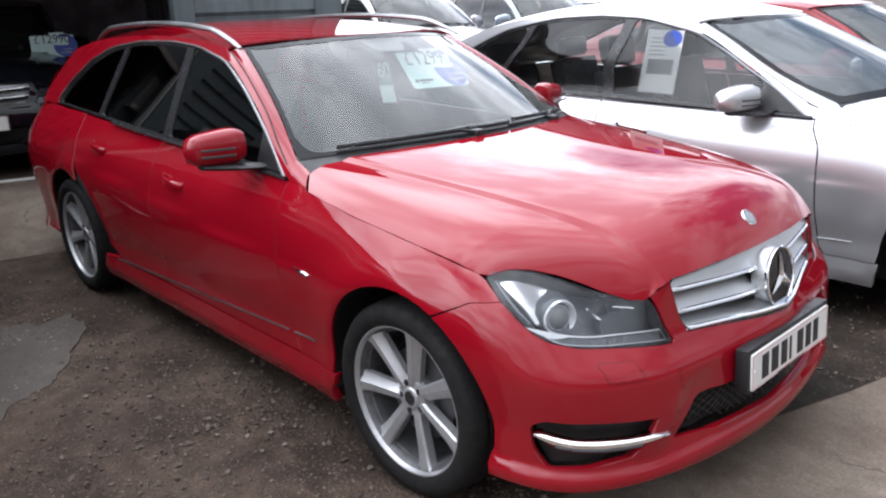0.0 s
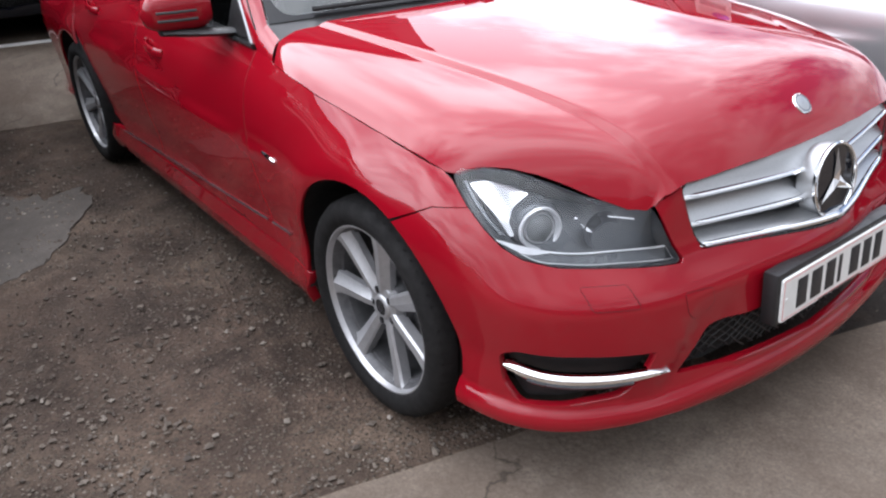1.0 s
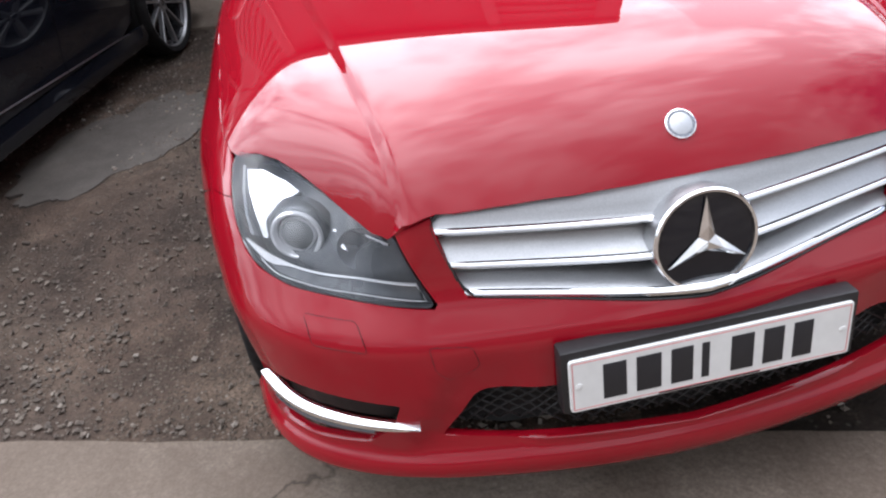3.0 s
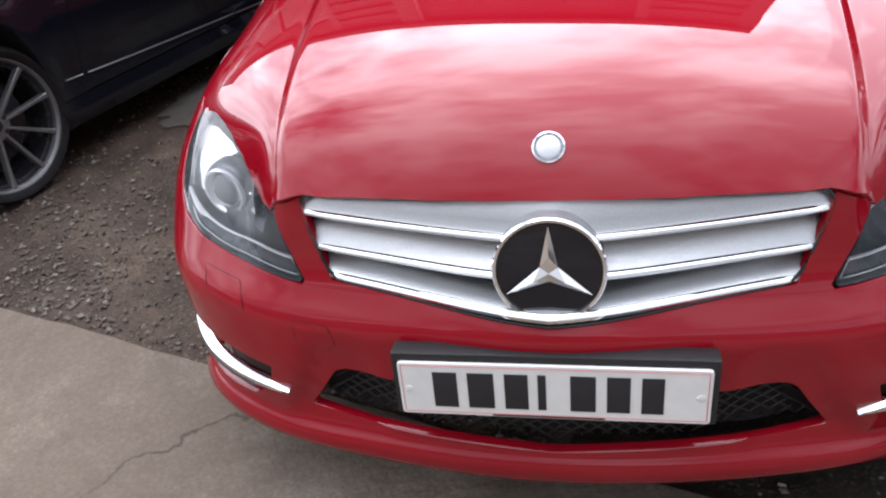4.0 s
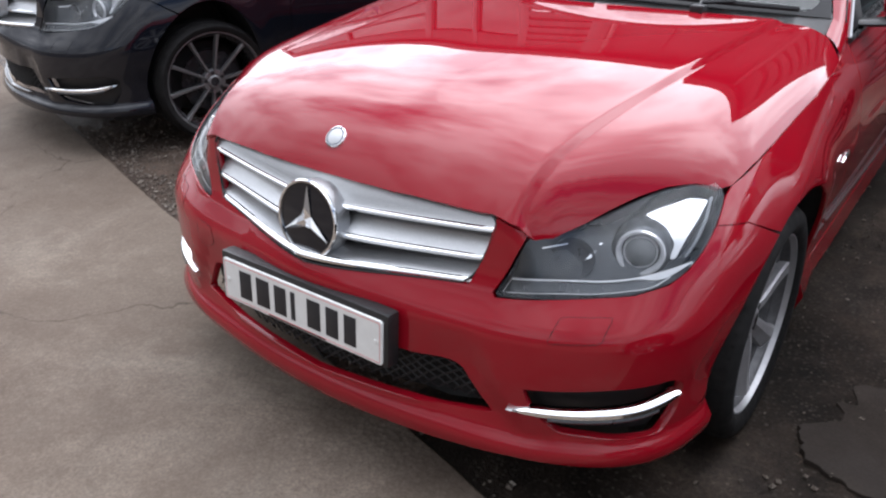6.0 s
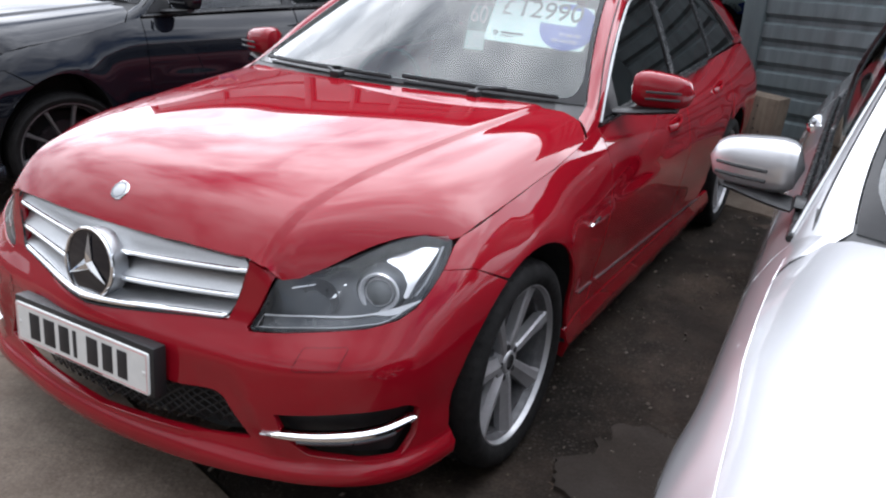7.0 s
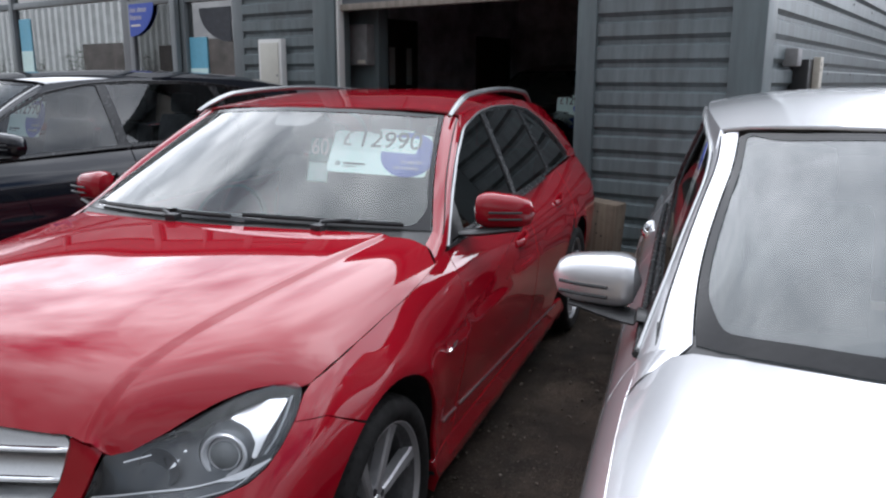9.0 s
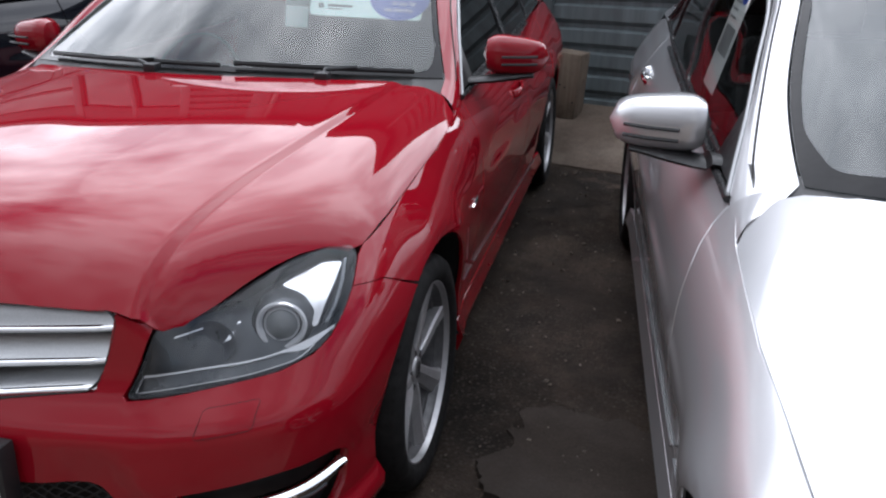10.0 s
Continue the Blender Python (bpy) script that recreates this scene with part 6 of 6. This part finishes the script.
def saloon(p):
    ys = banded((0, 0), (0.8, 0.83), (1.45, 1.50), (2.48, 2.62), (3.56, 3.70), (4.6, 4.87))
    z = p.z
    b = belt(p.y)
    # the doors and the mirror sit further back than the screen's middle
    aft = smooth((abs(p.x) - 0.60) / 0.15) * saloon_aft(p.y)
    aft += 0.05 * math.exp(-((p.y - 1.44) / 0.2) ** 2) * smooth((z - 0.78) / 0.12) * smooth((abs(p.x) - 0.72) / 0.08)
    aft += 0.05 * math.exp(-((p.y - 2.45) / 0.35) ** 2) * smooth((z - 0.9) / 0.3) * smooth((abs(p.x) - 0.5) / 0.1)
    if p.y > 2.6:
        aft *= smooth((z - 0.45) / 0.25)
    if z > b and p.y > 2.6:
        k = banded((2.4, 1.0), (2.7, 1.0), (3.2, 0.94), (3.7, 0.72), (4.1, 0.36), (4.5, 0.12))(p.y)
        z = b + (z - b) * k
    if abs(p.x) > 0.82 and p.z > 0.93:
        z -= 0.02
        aft += 0.02
        return Vector((p.x * 1.0475 - math.copysign(0.02, p.x), ys(p.y) + aft, z))
    # a wider, slightly taller cabin behind the pillars
    back = smooth((p.y - 1.9) / 0.5) * smooth((p.z - 0.97) / 0.25)
    wide = 0.055 * back * smooth(abs(p.x) / 0.6)
    return Vector((p.x * 1.0475 + math.copysign(wide, p.x), ys(p.y) + aft, z + 0.03 * back * smooth((p.z - 1.2) / 0.15)))


def compact(p):
    ys = banded((0, 0), (0.8, 0.88), (1.45, 1.36), (2.48, 2.38), (3.56, 3.58), (4.6, 4.36))
    return Vector((p.x * 1.01, ys(p.y), p.z + 0.11 * smooth((p.z - 0.40) / 0.6)))


def tall(p):
    return Vector((p.x * 1.06, p.y, p.z + 0.26 * smooth((p.z - 0.35) / 1.0)))


GREYGLASS = glass("grey_side_glass", (0.72, 0.75, 0.75), 1.42)
SHINYGLASS = glass("black_car_side_glass", (0.50, 0.54, 0.57), 1.6)
silver = make_car("saloon_car", "silver saloon car beside the red estate", "cars for sale", Matrix.Translation((2.456, -0.909, 0)) @ Matrix.Rotation(radians(3.4), 4, "Z"), SILVER, saloon, rails=False, plate=False, glass_mat=GREYGLASS, wiper_up=-0.012, handle_mat=CHROME, badge=False, screen_mat=GREYSCREEN, screen_side=saloon_side, bonnet_edge_sharp=0.35, bonnet_back=0.04, foot_band=0.05)
black = make_car("compact_car", "glossy black compact car with ten-spoke wheels", "cars for sale", LOT @ Matrix.Translation((-3.42, -0.015, 0)), BLACK, compact, rails=False, rim_style="ten", plate=False, glass_mat=SHINYGLASS, trim_mat=TRIM, badge=False)
make_car("dark_car", "black car standing inside the workshop door", "cars for sale", LOT @ Matrix.Translation((-2.38, 5.62, RISE)), BLACK, saloon, rails=False, rim_style="ten", fine=2.0)
make_car("red_car", "dark red car parked beyond the saloon", "cars for sale", Matrix.Translation((5.15, -0.35, 0)) @ Matrix.Rotation(radians(2), 4, "Z"), paint("dark_red_paint", (0.25, 0.004, 0.01), 0.0, 0.5, 1.0, 0.02), saloon, rails=False, plate=False, fine=2.0)
make_car("pale_car", "pale silver tall car behind the saloon", "cars for sale", Matrix.Translation((4.9, 5.6, 0)) @ Matrix.Rotation(radians(-6), 4, "Z"), SILVER, tall, rails=False, plate=False, fine=2.0)
make_car("pale_blue_car", "pale blue car in the row behind", "cars for sale", Matrix.Translation((7.2, 5.2, 0)) @ Matrix.Rotation(radians(-6), 4, "Z"), WHITECAR, tall, rails=False, plate=False, fine=2.0)
make_car("red_hatchback", "bright red car beyond the black compact", "cars for sale", LOT @ Matrix.Translation((-6.6, 0.9, 0)), RED, compact, rails=False, plate=False, fine=2.0)


# ---- price cards behind the glass ----
def text(name, body, size, mat, parent, m, label=""):
    c = bpy.data.curves.new(name, "FONT")
    c.body, c.size, c.extrude = body, size, 0.0008
    c.align_x, c.align_y = "LEFT", "BOTTOM"
    tmp = bpy.data.objects.new(name, c)
    scene.collection.objects.link(tmp)
    me = bpy.data.meshes.new_from_object(tmp.evaluated_get(bpy.context.evaluated_depsgraph_get()))
    bpy.data.objects.remove(tmp)
    me.materials.clear()
    me.materials.append(mat)
    ob = new(name, me)
    ob.matrix_basis, ob.parent = m, parent
    return tagged(ob, label)


NAVY = solid("dark_print", (0.02, 0.03, 0.04), 0.5, 0, 0.1)


def price_card(m, w, h, price):
    c = tagged(new("price_card"), "pale price card with dark figures behind windscreen", "price card")
    c.matrix_basis = m
    loop = rounded([(0, 0), (w, 0), (w, h), (0, h)], 0.02, 4)
    part("card", Geo().rings([[Vector((a, b, 0)) for a, b in loop], [Vector((a, b, 0.0016)) for a, b in loop]], caps=(True, True)), MINT, c)
    slip = [(w * 0.42, h * 0.9), (w * 0.80, h * 0.9), (w * 0.80, h * 1.12), (w * 0.46, h * 1.12)]
    part("back_slip", Geo().rings([[Vector((a, b, -0.006)) for a, b in slip], [Vector((a, b, -0.005)) for a, b in slip]], caps=(True, True)), MINT, c)
    disc = [(w * 0.79 + 0.275 * w * math.cos(a), h * 0.51 + 0.53 * h * math.sin(a)) for a in np.linspace(0, 2 * math.pi, 40, endpoint=False)]
    part("blue_disc", Geo().rings([[Vector((a, b, 0.0018)) for a, b in disc], [Vector((a, b, 0.0024)) for a, b in disc]], caps=(True, True)), BLUE, c)
    strip = rounded([(w * 0.05, h * 0.565), (w * 0.86, h * 0.53), (w * 0.90, h * 0.90), (w * 0.09, h * 0.93)], 0.004, 2)
    part("figure_strip", Geo().rings([[Vector((a, b, 0.0028)) for a, b in strip], [Vector((a, b, 0.0034)) for a, b in strip]], caps=(False, True)), MINT, c)
    text("pound_sign", price[0], h * 0.52, BOXGREY, c, Matrix.Translation((w * 0.085, h * 0.535, 0.0042)) @ Matrix.Diagonal((0.9, 1, 1, 1)))
    text("price", price[1:], h * 0.57, NAVY, c, Matrix.Translation((w * 0.245, h * 0.52, 0.0042)) @ Matrix.Diagonal((w * 0.55 / (h * 1.18), 1, 1, 1)))
    text("small_print", "or pay for", h * 0.125, WHITE, c, Matrix.Translation((w * 0.73, h * 0.27, 0.0036)) @ Matrix.Diagonal((w / h * 0.42, 1, 1, 1)))
    text("small_print", "me monthly", h * 0.125, WHITE, c, Matrix.Translation((w * 0.665, h * 0.13, 0.0036)) @ Matrix.Diagonal((w / h * 0.42, 1, 1, 1)))
    part("logo_ring", Geo().lathe([(0, h * 0.055), (0.0015, h * 0.05), (0.0015, h * 0.025), (0, h * 0.02)], 18), NAVY, c, m=Matrix.Translation((w * 0.10, h * 0.20, 0.003)) @ Matrix.Rotation(radians(-90), 4, "Y"))
    part("logo_bar", Geo().box((w * 0.16, h * 0.19, 0.002), (w * 0.38, h * 0.235, 0.0032)), NAVY, c)
    part("logo_bar", Geo().box((w * 0.16, h * 0.13, 0.002), (w * 0.29, h * 0.155, 0.0032)), BOXGREY, c)
    return c


def board(o, along, up):
    """A pose at o whose own x runs towards along and whose y towards up."""
    o = Vector(o)
    ex = (Vector(along) - o).normalized()
    ez = ex.cross(Vector(up) - o).normalized()
    return Matrix.Translation(o) @ Matrix((ex, ez.cross(ex), ez)).transposed().to_4x4()


price_card(board((0.142, 1.828, 1.116), (0.554, 1.885, 1.098), (0.128, 1.948, 1.270)), 0.415, 0.200, "£12990")
price_card(black.matrix_basis @ board((0.30, 1.86, 1.14), (0.62, 1.885, 1.14), (0.32, 1.93, 1.35)), 0.335, 0.215, "£12990")
bt = tagged(new("month_card"), "pale green number card behind windscreen", "card")
bt.matrix_basis = board((0.012, 1.900, 1.062), (0.110, 1.912, 1.058), (0.002, 1.950, 1.246))
part("card", Geo().box((0, 0, 0), (0.088, 0.080, 0.0016), 0.0005), MINT, bt)
part("number_field", Geo().box((0.0, 0.082, 0), (0.096, 0.185, 0.0016), 0.0005), solid("green_print", (0.10, 0.28, 0.25), 0.5), bt, "green field")
text("number", "60", 0.100, WHITE, bt, Matrix.Translation((0.004, 0.095, 0.0024)) @ Matrix.Diagonal((0.8, 1, 1, 1)))
price_card(LOT @ Matrix.Translation((-1.86, 6.62, 1.128)) @ Matrix.Rotation(radians(84), 4, "X"), 0.36, 0.19, "£12990")


# ---- paper sheets inside the saloon ----
def side_point(y, z, d=0.03):
    return silver.matrix_basis @ Matrix.Diagonal((-1, 1, 1, 1)) @ Vector(saloon(flank(y, z) - Vector((d, 0, 0))))


o, px1, py1 = side_point(2.285, 0.987), side_point(2.09, 0.982), side_point(2.30, 1.27)
ex = (px1 - o).normalized()
ez = ex.cross(py1 - o).normalized()
sm2 = Matrix.Translation(o) @ Matrix((ex, ez.cross(ex), ez)).transposed().to_4x4()
info = tagged(part("info_sheet", Geo().box((0, 0, 0), (0.21, 0.335, 0.0012)), WHITE, m=sm2), "white vehicle details sheet behind saloon side window", "sheet")
part("blue_mark", Geo().rings([[Vector((0.15 + 0.055 * math.cos(a), 0.29 + 0.045 * math.sin(a), z)) for a in np.linspace(0, 6.283, 20, endpoint=False)] for z in (0.0014, 0.0022)], caps=(False, True)), BLUE, info)
part("picture_field", Geo().box((0.03, 0.10, 0.0014), (0.18, 0.18, 0.0022)), BOXGREY, info, "grey printed picture")
for k in range(5):
    part("text_bar", Geo().box((0.025, 0.20 + 0.022 * k, 0.0014), (0.12 - 0.012 * (k % 2), 0.206 + 0.022 * k, 0.0022)), BOXGREY, info)
# ---- lettering on the showroom door ----
for body, z in (("Ask about", 2.215), ("finance", 2.135)):
    text("lettering", body, 0.085, WHITE, stick, Matrix.Translation((0.06, -0.0352, z)) @ Matrix.Rotation(radians(90), 4, "X"))
